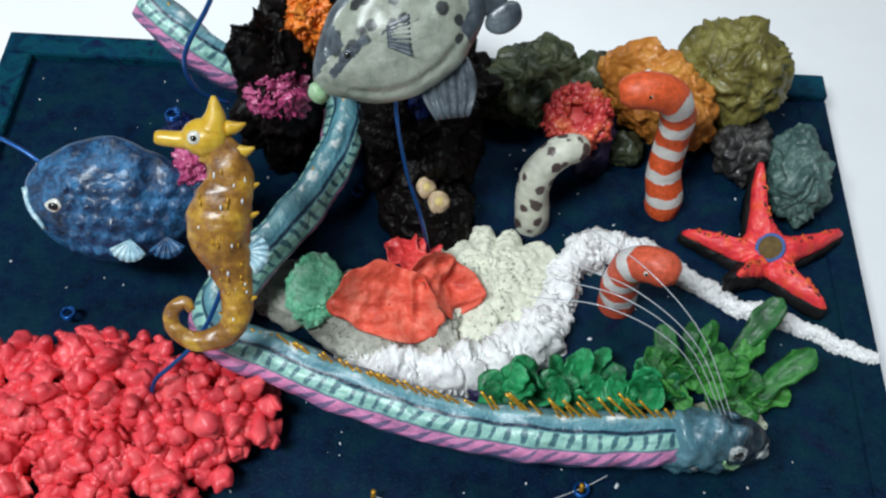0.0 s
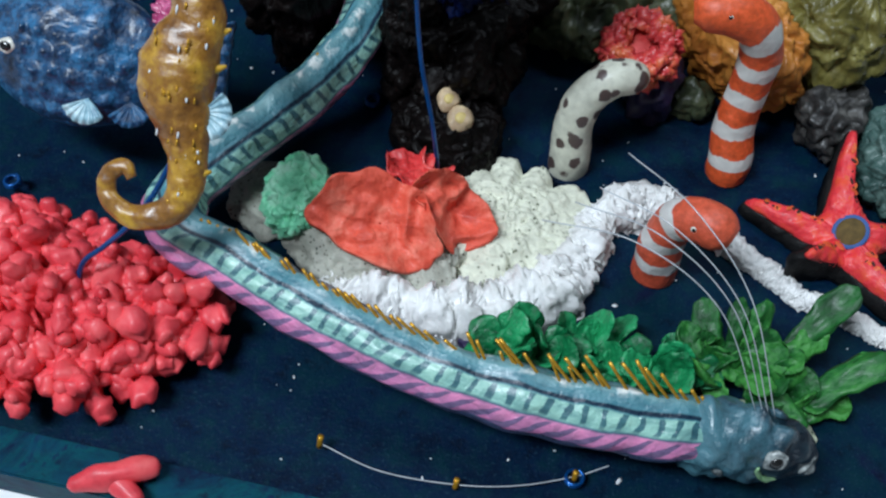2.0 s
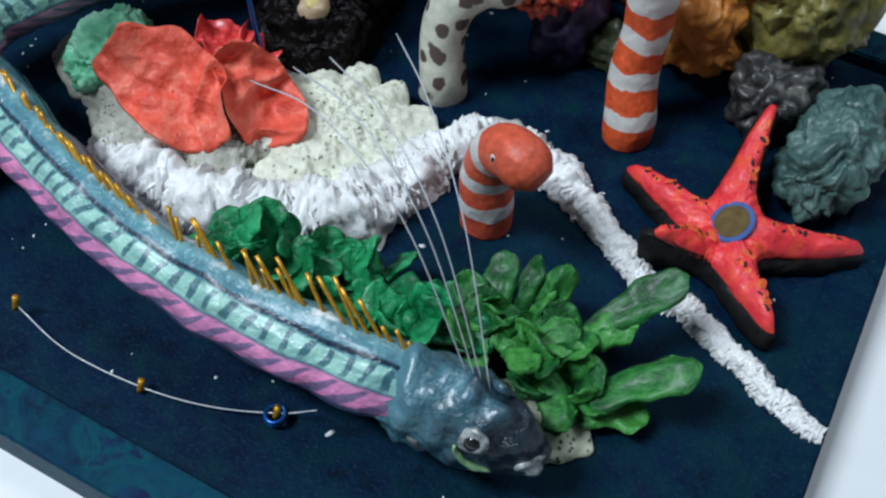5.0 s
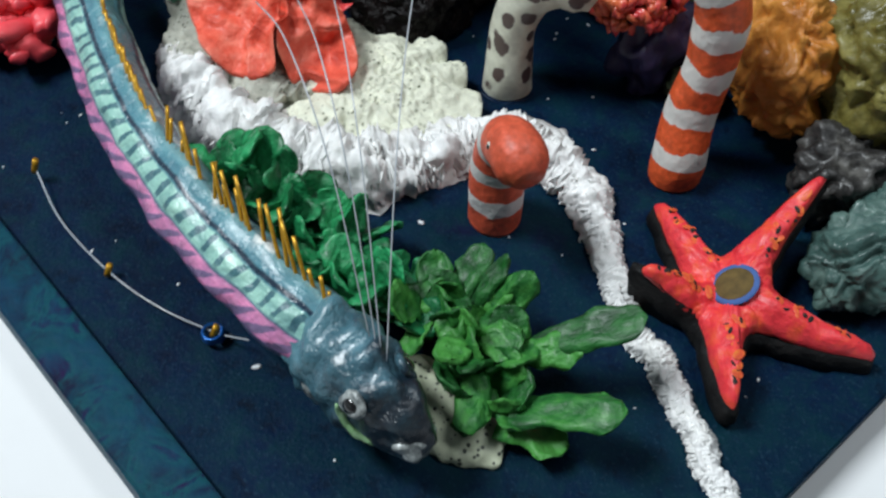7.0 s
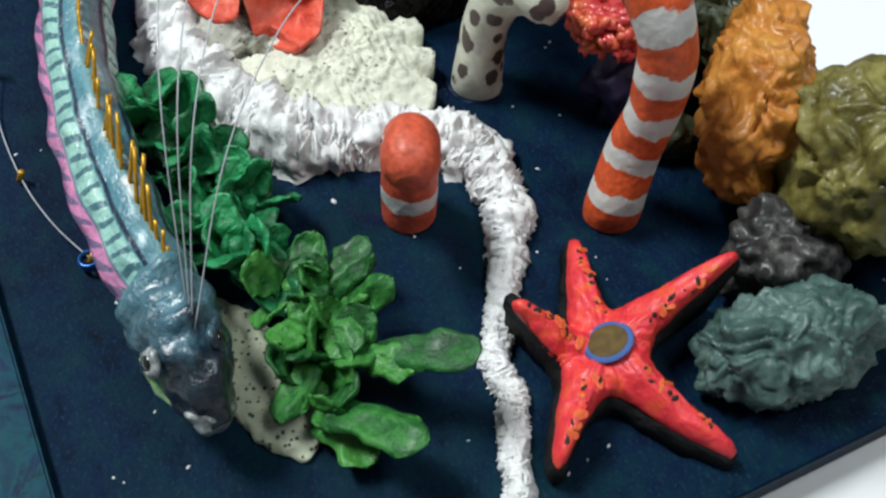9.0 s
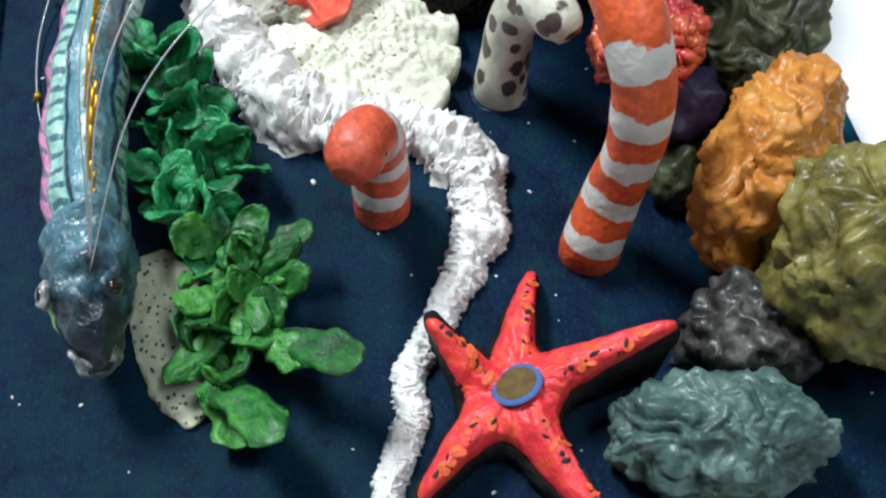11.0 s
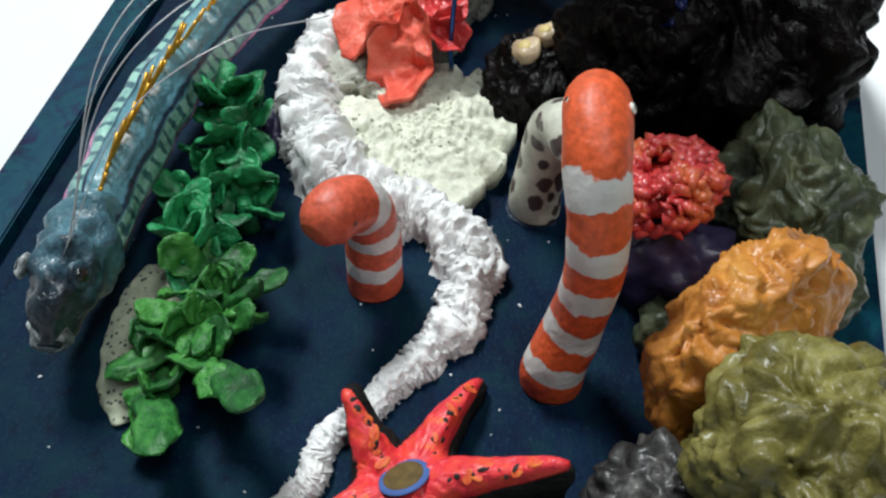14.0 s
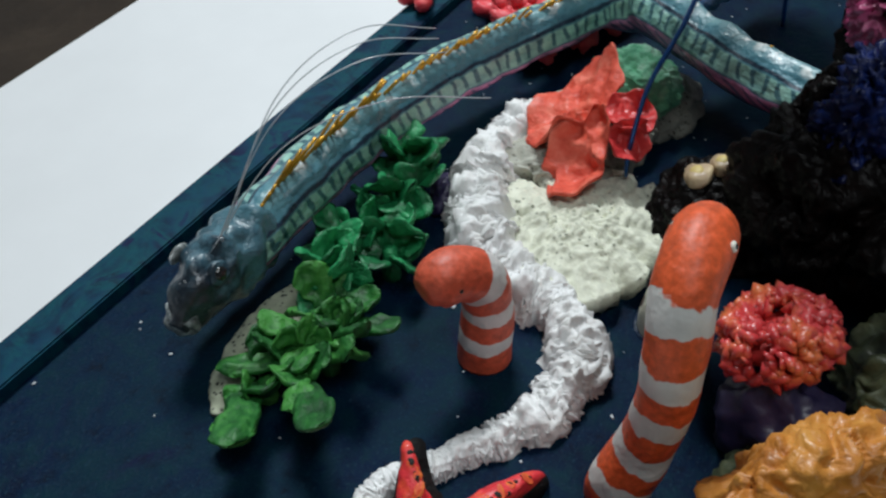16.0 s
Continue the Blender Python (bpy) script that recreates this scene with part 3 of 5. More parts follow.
# ---- oarfish ----
OAR_ROWS = [(-0.112, 0.098, 0.062, 0.011), (-0.094, 0.084, 0.055, 0.0112), (-0.072, 0.078, 0.042, 0.0112), (-0.045, 0.085, 0.034, 0.011), (-0.028, 0.07, 0.034, 0.0112), (-0.028, 0.049, 0.03, 0.0114),
            (-0.037, 0.024, 0.028, 0.0116), (-0.048, 0.006, 0.026, 0.0118), (-0.06, -0.012, 0.024, 0.0125), (-0.067, -0.0264, 0.022, 0.013),
            (-0.061, -0.0404, 0.0222, 0.0124), (-0.042, -0.0474, 0.0222, 0.0122), (-0.01, -0.0596, 0.0224, 0.0122),
            (0.024, -0.069, 0.023, 0.0124), (0.058, -0.073, 0.0234, 0.0126), (0.09, -0.0729, 0.0234, 0.0127), (0.106, -0.0710, 0.0235, 0.0116), (0.113, -0.0703, 0.0235, 0.0104)]
oar = thing("oarfish_figure", "long teal clay oarfish with pink belly curving across the board", "fish figure")


def fish_section(v, run):
    """A raised back ridge, a groove under it and a wavy keel along the lower flank."""
    dip = lambda at, wide: math.exp(-((v - at) / wide) ** 2)
    return 1 + 0.09 * dip(0.0, 0.05) - 0.06 * dip(0.19, 0.035) - 0.03 * dip(0.385, 0.03) + (0.05 + 0.035 * math.sin(run * 330)) * dip(0.50, 0.07) - 0.34 * min(max((v - 0.5) / 0.35, 0.0), 1.0)


oar_body = part("body", tube(OAR_ROWS, 48, 12, profile=fish_section, up=(0, 0.3, 1), squash=0.78, wobble=0.15, freq=85.0, metres=True, mirror=True), OAR, oar)
head_rows = [(0.1035, -0.0716, 0.023, 0.0112), (0.109, -0.07119, 0.0236, 0.0132), (0.1175, -0.07072, 0.024, 0.0134), (0.126, -0.07034, 0.0236, 0.0124), (0.133, -0.07015, 0.022, 0.0102), (0.1388, -0.0697, 0.0198, 0.0074), (0.1425, -0.0693, 0.0182, 0.004)]
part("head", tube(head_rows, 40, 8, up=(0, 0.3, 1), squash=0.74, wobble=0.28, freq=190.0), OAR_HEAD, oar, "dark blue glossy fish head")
part("mouth", roughen(ball((0.1385, -0.0698, 0.0198), (0.0052, 0.0058, 0.0058), 4), 0.0014, 260), SILVER, oar, "silver painted mouth")
for s in (-1, 1):
    part("gill_cover", roughen(tube([(0.112, -0.0725 + s * 0.0062, 0.0290, 0.0011), (0.1135, -0.0722 + s * 0.0078, 0.0235, 0.0015), (0.117, -0.0718 + s * 0.0076, 0.0175, 0.0011)], 10, 5, up=(1, 0, 0)), 0.0008, 300), SILVER, oar, "grey blue gill edge")
    if s < 0:
        part("jaw_line", roughen(tube([(0.1245, -0.0714 + s * 0.0082, 0.0280, 0.0004), (0.1258, -0.0712 + s * 0.0085, 0.0235, 0.0008), (0.1290, -0.0708 + s * 0.0080, 0.0195, 0.0009), (0.1335, -0.0704 + s * 0.0062, 0.0170, 0.0004)], 10, 5, up=(1, 0, 0)), 0.0005, 300), MINT_LIP, oar, "pale green jaw line")
    eye = part("eye", mover(roughen(ball((0, 0, 0), (0.0036, 0.0036, 0.0015), 3), 0.0008, 350), facing((0.1285, -0.0708 + s * 0.0074, 0.0312), (0.15, s, 0.55))), SILVER if s < 0 else OAR_HEAD, oar, "silver eye with dark pupil" if s < 0 else "dark painted eye")
    part("pupil", mover(ball((0, 0, 0.0010), (0.0021, 0.0021, 0.0010), 2), facing((0.1285, -0.0708 + s * 0.0074, 0.0312), (0.15, s, 0.55))), EYE_BLACK, eye)
ocurve = spline(OAR_ROWS, 40)
rnd = random.Random(5)
seg = np.r_[0, np.cumsum(np.linalg.norm(np.diff(ocurve[:, :3], axis=0), axis=1))]


def on_oar(s):
    i = int(np.clip(np.searchsorted(seg, s), 1, len(seg) - 2))
    return Vector(ocurve[i, :3]), Vector(ocurve[i + 1, :3] - ocurve[i - 1, :3]).normalized(), float(ocurve[i, 3])


OAR_END = float(seg[-1])
s = 0.012
while s < OAR_END - 0.004:
    back = OAR_END - s
    hidden = 0.035 < s < 0.095 or 0.155 < s < 0.215
    p, tan, r = on_oar(s)
    long = 0.0135 if 0.012 < back < 0.060 else 0.0078 if back < 0.16 else 0.005
    long *= rnd.uniform(0.5, 1.2)
    lean, side = (1.0, 0.5) if back < 0.075 else (1.5, 0.3)
    base = p + Vector((0, 0.27, 0.93)) * r * 1.0
    way = (Vector((0, 0, 0.9)) - tan * lean * rnd.uniform(0.6, 1.1) + Vector((0, side * rnd.uniform(0.7, 1.2), 0))).normalized()
    if not hidden:
        part("spine", wire([base - way * 0.001, base + way * long * 0.5, base + way * long], 0.00050, 8, 2), GOLD, oar, "gold wire spine")
    s += rnd.choice((0.0016, 0.0024, 0.0034, 0.0058)) if back < 0.17 else rnd.uniform(0.004, 0.007)
for tip, sag in (((0.071, -0.012, 0.072), 0.004), ((0.064, -0.030, 0.076), 0.006), ((0.058, -0.036, 0.075), 0.008), ((0.050, -0.042, 0.072), 0.010)):
    b = Vector((0.124 + (tip[0] - 0.06) * 0.25, -0.0672, 0.0355))
    t = Vector(tip)
    part("head_filament", wire([b, b.lerp(t, 0.3) + Vector((0, 0, 0.016 + sag)), b.lerp(t, 0.65) + Vector((0, 0, 0.013 + sag)), t], 0.00018, 6, 10), NYLON, oar, "long clear nylon head filament")

# line with beads in front of the oarfish
line = thing("beaded_line", "clear nylon line with gold crimp beads along the board", "string")
LB = [(-0.0015, -0.0915, 0.0045), (0.018, -0.0950, 0.002), (0.0415, -0.0940, 0.002), (0.060, -0.0900, 0.002), (0.0765, -0.0835, 0.003), (0.086, -0.079, 0.006)]
part("strand", wire(LB, 0.00021, 6, 10), NYLON, line)
for i, lean in ((0, 0.5), (2, 0.2), (4, 0.1)):
    b = Vector(LB[i])
    part("crimp_bead", wire([b - Vector((0, 0.0007, 0.001)), b + Vector((lean * 0.0004, 0.0009, 0.0018 + lean * 0.003))], 0.0009, 10, 3), GOLD, line, "small gold crimp bead")


def coil(name_label, c, r, turns, rise, thick=0.0006, tail=None):
    rows = [(c[0] + r * math.cos(a), c[1] + r * math.sin(a), c[2] + rise * a) for a in np.linspace(0, turns * 2 * math.pi, int(turns * 8))]
    if tail:
        rows += tail
    ob = part("blue_wire_coil", wire(rows, thick, 6, 4), BLUE_WIRE)
    return tagged(ob, name_label, "wire", "blue wire coils")


for c in ((0.0765, -0.0840, 0.0012), (-0.020, 0.050, 0.0015), (-0.132, -0.022, 0.004), (-0.088, 0.034, 0.066)):
    coil("small coil of shiny blue craft wire", c, 0.0026, 2.2, 0.00022)

# ---- garden eels ----
def garden_eel(label, rows, mat, eyes, sides=20):
    top = thing("garden_eel_figure", label, "eel figure", "garden eels")
    part("body", tube(rows, sides, 10, up=(0, 1, 0), wobble=0.09, freq=85.0), mat, top)
    for at, nrm in eyes:
        e = part("eye", mover(ball((0, 0, 0), (0.0014, 0.0014, 0.0007), 2), facing(at, nrm)), EYE_WHITE, top, "tiny pale eye with black dot")
        part("pupil", mover(ball((0, 0, 0.0006), (0.0007, 0.0007, 0.0003), 2), facing(at, nrm)), EYE_BLACK, e)
    return top


garden_eel("tall orange and white striped clay eel standing on the board",
           [(0.1172, 0.0520, 0.0, 0.0080), (0.1165, 0.0524, 0.007, 0.0083), (0.1138, 0.0560, 0.021, 0.0074), (0.1136, 0.0588, 0.040, 0.0071), (0.1125, 0.0585, 0.056, 0.0074), (0.1075, 0.0565, 0.0680, 0.0074),
            (0.0985, 0.0552, 0.0730, 0.0078), (0.0900, 0.0545, 0.0725, 0.0070), (0.0858, 0.0542, 0.0715, 0.0040)],
           ORANGE_W, (((0.0966, 0.0484, 0.0765), (-0.1, -1, 0.5)), ((0.0966, 0.0620, 0.0765), (-0.1, 1, 0.5))))
garden_eel("short orange and white striped clay eel beside the white trail",
           [(0.0938, 0.000, 0.0, 0.0078), (0.0934, 0.000, 0.008, 0.0079), (0.0928, 0.0002, 0.021, 0.0074), (0.0950, -0.0008, 0.032, 0.0072), (0.1015, -0.0042, 0.0382, 0.0074), (0.1075, -0.0068, 0.0382, 0.0070), (0.1112, -0.0082, 0.0375, 0.0042)],
           ORANGE_S, (((0.0985, -0.0100, 0.0405), (-0.4, -1, 0.3)), ((0.1072, 0.0004, 0.0395), (0.5, 1, 0.25))))
garden_eel("white clay eel with brown blotches bending over the reef",
           [(0.0580, 0.0395, 0.0, 0.0077), (0.0574, 0.0397, 0.008, 0.0076), (0.0562, 0.0412, 0.023, 0.0070), (0.0590, 0.0440, 0.035, 0.0068), (0.0665, 0.0478, 0.0415, 0.0067), (0.0735, 0.0502, 0.0410, 0.0060), (0.0770, 0.0515, 0.0395, 0.0034)],
           SPOTTED, (((0.0715, 0.0438, 0.0410), (0.3, -1, 0.1)),))

# ---- starfish ----
TIPS = [(0.1552, 0.0600, 0.0275), (0.1236, 0.0350, 0.0065), (0.1415, 0.0058, 0.0195), (0.1800, -0.0025, 0.0095), (0.1944, 0.0388, 0.0075)]
SC = Vector((0.1583, 0.0233, 0.0085))


def arm_at(x, y):
    """Signed distance to the star's outline and the height of its skin's edge at a place."""
    total, ztop, weight = 0.0, 0.0, 0.0
    for tip in TIPS:
        ax, ay = tip[0] - SC.x, tip[1] - SC.y
        size = math.hypot(ax, ay)
        ux, uy = ax / size, ay / size
        along, off = (x - SC.x) * ux + (y - SC.y) * uy, -(x - SC.x) * uy + (y - SC.y) * ux
        k = min(max(along / size, 0.0), 1.0)
        off -= 0.0016 * math.sin(k * 3.1) * (1 if tip[0] < 0.16 else -1)
        end = size - 0.0014
        wide = 0.0068 * (1 - k) + 0.0014 * k
        d = math.hypot(max(along - end, 0.0) + max(-along, 0.0), off) - wide
        total += math.exp(-d * 520)
        w = math.exp(-max(d, -0.004) * 900)
        ztop, weight = ztop + w * (SC.z + (tip[2] - SC.z) * k ** 1.4), weight + w
    return -math.log(total) / 520, ztop / weight


def star_outline(grow, count=220):
    out = []
    for i in range(count):
        a = 2 * math.pi * i / count
        r = 0.05
        while r > 0.004 and arm_at(SC.x + r * math.cos(a), SC.y + r * math.sin(a))[0] > grow:
            r -= 0.0003
        x, y = SC.x + r * math.cos(a), SC.y + r * math.sin(a)
        r += 0.0011 * noise.noise(Vector((x, y, grow)) * 260)
        out.append(Vector((SC.x + r * math.cos(a), SC.y + r * math.sin(a), arm_at(x, y)[1])))
    return out


def star_top():
    bm, out, rings, prev = bmesh.new(), star_outline(0.0), 14, None
    lean = lambda p: (0.38 * (p.x - SC.x) + 0.43 * (p.y - SC.y)) * math.exp(-(((p.x - SC.x) ** 2 + (p.y - SC.y) ** 2) / 0.00012))
    mid = bm.verts.new(SC + Vector((0, 0, 0.0056)))
    for j in range(1, rings + 1):
        s = (j / rings) ** 0.8
        ring = []
        for e in out:
            p = SC.lerp(e, s)
            p.z = arm_at(p.x, p.y)[1] + 0.0056 * math.sqrt(max(0.0, 1 - s ** 2.6)) + lean(p)
            p.z += 0.0014 * noise.noise(p * 210) * min(1, 2 * (1 - s) + 0.3) + 0.0008 * noise.noise(p * 520)
            ring.append(bm.verts.new(p))
        for k in range(len(ring)):
            n2 = (k + 1) % len(ring)
            bm.faces.new((mid, ring[k], ring[n2]) if prev is None else (prev[k], ring[k], ring[n2], prev[n2]))
        prev = ring
    low = [bm.verts.new(v.co - Vector((0, 0, 0.0012))) for v in prev]
    for k in range(len(prev)):
        n2 = (k + 1) % len(prev)
        bm.faces.new((prev[k], low[k], low[n2], prev[n2]))
    hub = bm.verts.new(SC + Vector((0, 0, -0.0012)))
    for k in range(len(low)):
        bm.faces.new((hub, low[(k + 1) % len(low)], low[k]))
    bmesh.ops.recalc_face_normals(bm, faces=bm.faces[:])
    return bm


def star_under():
    bm = bmesh.new()
    rows = []
    curl = Vector((TIPS[2][0] - SC.x, TIPS[2][1] - SC.y, 0)).normalized()
    for k, (drop, grow) in enumerate(((0.0008, 0.0002), (0.0030, 0.0010), (0.0065, 0.0012), (0.0100, 0.0004), (0.05, -0.0006))):
        rows.append([bm.verts.new(Vector((e.x, e.y, max(e.z - drop, 0.0002 + 0.0002 * (4 - k))))) for e in star_outline(grow)])
    for a, b in zip(rows, rows[1:]):
        for k in range(len(a)):
            n2 = (k + 1) % len(a)
            bm.faces.new((a[k], b[k], b[n2], a[n2]))
    for row in rows[1:]:
        for v in row:
            arm = max(0.0, (v.co - SC).dot(curl) / 0.024) if (v.co - SC).normalized().dot(curl) > 0.7 else 0.0
            v.co += Vector((-0.0030, 0.0006, 0)) * min(arm, 1.0)
    for ring, z in ((rows[0], SC.z - 0.001), (rows[-1], 0.0002)):
        hub = bm.verts.new((SC.x, SC.y, z))
        for k in range(len(ring)):
            bm.faces.new((hub, ring[k], ring[(k + 1) % len(ring)]))
    bmesh.ops.recalc_face_normals(bm, faces=bm.faces[:])
    return roughen(bm, 0.0008, 190)


star = thing("starfish_figure", "red clay starfish with orange marks and black underside", "starfish figure")
star_skin = part("top_side", star_top(), STAR_RED, star)
SKIN = np.array([v.co[:] for v in star_skin.data.vertices])


SKIN_NORMAL = np.array([v.normal[:] for v in star_skin.data.vertices])


def on_star(e, spin, sx, sy):
    """A frame lying on the star's skin above a place."""
    d = np.hypot(SKIN[:, 0] - e.x, SKIN[:, 1] - e.y) + (SKIN_NORMAL[:, 2] < 0.2) * 1.0
    near = np.argsort(d)[:3]
    w = 1 / (d[near] + 1e-5)
    at = Vector((e.x, e.y, float((SKIN[near, 2] * w).sum() / w.sum())))
    return facing(at, SKIN_NORMAL[near].mean(axis=0), spin) @ Matrix.Diagonal((sx, sy, 1, 1))


part("underside", star_under(), STAR_BLACK, star, "black clay underside")
disc = part("disc", mover(ball((0, 0, 0), (0.0062, 0.0066, 0.0009), 3), facing((0.1583, 0.0233, 0.0145), (-0.34, -0.38, 0.86))), DISC_BLUE, star, "blue ring disc")
part("disc_centre", mover(ball((0, 0, 0.0003), (0.0050, 0.0054, 0.0009), 3), facing((0.1583, 0.0233, 0.0145), (-0.34, -0.38, 0.86))), DISC_OCHRE, disc, "ochre centre")
rnd = random.Random(11)


def mark_mesh(name, size, mat):
    me, bm = bpy.data.meshes.new(name), ball((0, 0, 0), size, 2)
    bm.to_mesh(me)
    bm.free()
    me.materials.append(mat)
    return me


fleck_me, dot_me = mark_mesh("orange_mark", (0.0017, 0.0011, 0.00022), STAR_ORANGE), mark_mesh("dot", (0.0008, 0.0006, 0.00030), DOT_BLACK)
for tip in TIPS:
    t = Vector(tip)
    side = Vector((-(t - SC).y, (t - SC).x, 0)).normalized()
    for j in range(7):
        k = 0.27 + 0.55 * (j + rnd.random()) / 7
        e = SC.lerp(t, k) + side * rnd.uniform(-0.0022, 0.0022) * (1.1 - k)
        piece("orange_mark", fleck_me, on_star(e, rnd.uniform(0, 180), rnd.uniform(0.5, 1.5), rnd.uniform(0.5, 1.2)), star)
    for j in range(11):
        k = 0.27 + 0.60 * (j + rnd.random()) / 11
        e = SC.lerp(t, k) + side * rnd.choice((-1, 1)) * rnd.uniform(0.0003, 0.0028) * (1.1 - k)
        piece("dot", dot_me, on_star(e, rnd.uniform(0, 180), rnd.uniform(0.6, 1.5), rnd.uniform(0.5, 1.2)), star)

# ---- rocks ----
def rock(label, c, r, seed, mat, **kw):
    ob = part("clay_rock", lump(c, r, seed, **kw), mat)
    return tagged(ob, label, "rock", "clay rocks")


rock("dark green glossy clay rock with folded surface", (0.0581, 0.1095, 0.0137), (0.0285, 0.0183, 0.0210), 1, ROCK_GREEN, yaw=15, rough=0.22)
rock("ochre orange crumpled clay rock", (0.1125, 0.0960, 0.0260), (0.0305, 0.0140, 0.0240), 12, ROCK_ORANGE, yaw=140, rough=0.15)
rock("olive green crumpled clay rock", (0.1459, 0.1067, 0.0300), (0.0250, 0.0232, 0.0280), 3, ROCK_OLIVE, fold_freq=2.6, rough=0.2)
rock("small dark grey glossy clay rock", (0.1522, 0.0813, 0.0114), (0.0129, 0.0163, 0.0141), 4, ROCK_GREY, detail=5)
rock("teal grey clay rock with swirled folds", (0.1766, 0.0660, 0.0110), (0.0138, 0.0240, 0.0165), 5, ROCK_TEAL, yaw=-8, fold_freq=2.6, rough=0.16)
rock("small olive green clay rock behind the tall eel", (0.101, 0.080, 0.006), (0.009, 0.008, 0.008), 6, ROCK_GREEN, detail=4)
rock("small green clay rock between larger rocks", (0.088, 0.116, 0.014), (0.010, 0.010, 0.013), 7, ROCK_GREEN, detail=4)

# ---- anemone ----
anem = thing("anemone", "red and orange knobbly clay anemone on a dark purple foot", "anemone")
part("foot", lump((0.0835, 0.0785, 0.0120), (0.0105, 0.0155, 0.0165), 21, detail=4, fold=0.06), PURPLE, anem, "dark purple foot")
ring = bmesh.new()
rnd = random.Random(3)
frame_m = facing((0.0752, 0.0735, 0.0325), (-0.10, -0.40, 0.9))
for _ in range(300):
    a, b = rnd.uniform(0, 2 * math.pi), rnd.uniform(-0.6, 2.2)
    r = 0.0086 + 0.0050 * math.cos(b)
    p = frame_m @ Vector((r * math.cos(a), r * math.sin(a), 0.0075 * math.sin(b)))
    q = rnd.uniform(0.0012, 0.0027)
    bmesh.ops.create_icosphere(ring, subdivisions=1, radius=1, matrix=Matrix.LocRotScale(p, Euler([rnd.uniform(0, 3) for _ in range(3)]), (q, q * 0.7, q * 1.5)))
part("crown", roughen(ring, 0.0014, 520), RED_ORANGE, anem, "red knobbly crown with orange patches")
part("hollow", mover(ball((0, 0, 0), (0.011, 0.011, 0.004), 3), frame_m), PETAL_RED, anem)

# ---- black reef rock ----
BLUE_AT = (0.004, 0.070, 0.048)
reef = thing("black_reef_rock", "large glossy black clay reef rock with towers", "rock")
for i, (c, r, kw) in enumerate((((-0.006, 0.100, 0.022), (0.044, 0.028, 0.034), {}), ((-0.054, 0.070, 0.045), (0.016, 0.018, 0.046), {}), ((0.012, 0.037, 0.007), (0.021, 0.020, 0.019), {"rough": 0.15, "fold": 0.06}), ((0.010, 0.064, 0.022), (0.022, 0.024, 0.030), {}), ((-0.020, 0.108, 0.03), (0.03, 0.02, 0.05), {}), ((-0.006, 0.062, 0.024), (0.014, 0.016, 0.036), {"rough": 0.2}))):
    part("boulder", lump(c, r, 30 + i, **{"rough": 0.4, "fold": 0.08, "fold_freq": 3.0, **kw}), ROCK_BLACK, reef)
# The two eyes of the dark frogfish-like figure, built as the third boulder.
for at, k in (((0.0110, 0.0355, 0.0270), 1.0), ((0.0165, 0.0300, 0.0245), 1.1)):
    sh = part("mound_eye", mover(roughen(ball((0, 0, 0), (0.0046 * k, 0.0042 * k, 0.0026), 3), 0.0012, 260), facing(at, (0.25, -0.35, 1))), MOUND_EYE, reef, "pale ochre eye on the dark frogfish-like mound")
    part("mound_eye_core", mover(ball((0, 0, 0.0020), (0.0022 * k, 0.0020 * k, 0.0008), 2), facing(at, (0.25, -0.35, 1))), MOUND_EYE_CORE, sh)
for nm, lab, c, sp, mat in (("magenta_coral", "knobbly magenta clay coral on the black rock", (-0.052, 0.060, 0.057), (0.012, 0.010, 0.016), MAGENTA),
                            ("magenta_coral", "small magenta clay coral behind the seahorse", (-0.079, 0.020, 0.052), (0.0085, 0.008, 0.010), MAGENTA),
                            ("orange_coral", "bright orange knobbly clay coral on the black rock", (-0.041, 0.080, 0.074), (0.012, 0.011, 0.018), BRIGHT_ORANGE),
                            ("blue_coral", "small deep blue clay coral beside the magenta coral", (-0.086, 0.032, 0.060), (0.006, 0.006, 0.006), DEEP_BLUE),
                            ("blue_coral", "deep blue ridged clay coral on the black rock", BLUE_AT, (0.016, 0.012, 0.026), DEEP_BLUE)):
    tagged(part(nm, roughen(lump(c, sp, len(lab), rough=0.3, fold=0.16, fold_freq=4.0), 0.0010, 420), mat), lab, "coral", "reef corals")

# ---- white reef slab ----
slab = thing("sponge_reef", "pale pitted clay sponge slab with coloured corals on it", "sponge")
part("grey_sponge", lump((-0.004, -0.017, 0.006), (0.034, 0.021, 0.012), 41, rough=0.15, fold=0.07, yaw=-14), GREY_SPONGE, slab, "grey pitted sponge")
part("grey_lobe", lump((-0.039, -0.005, 0.003), (0.019, 0.017, 0.009), 42, rough=0.15, fold=0.03), GREY_SPONGE, slab, "smooth grey lobe")


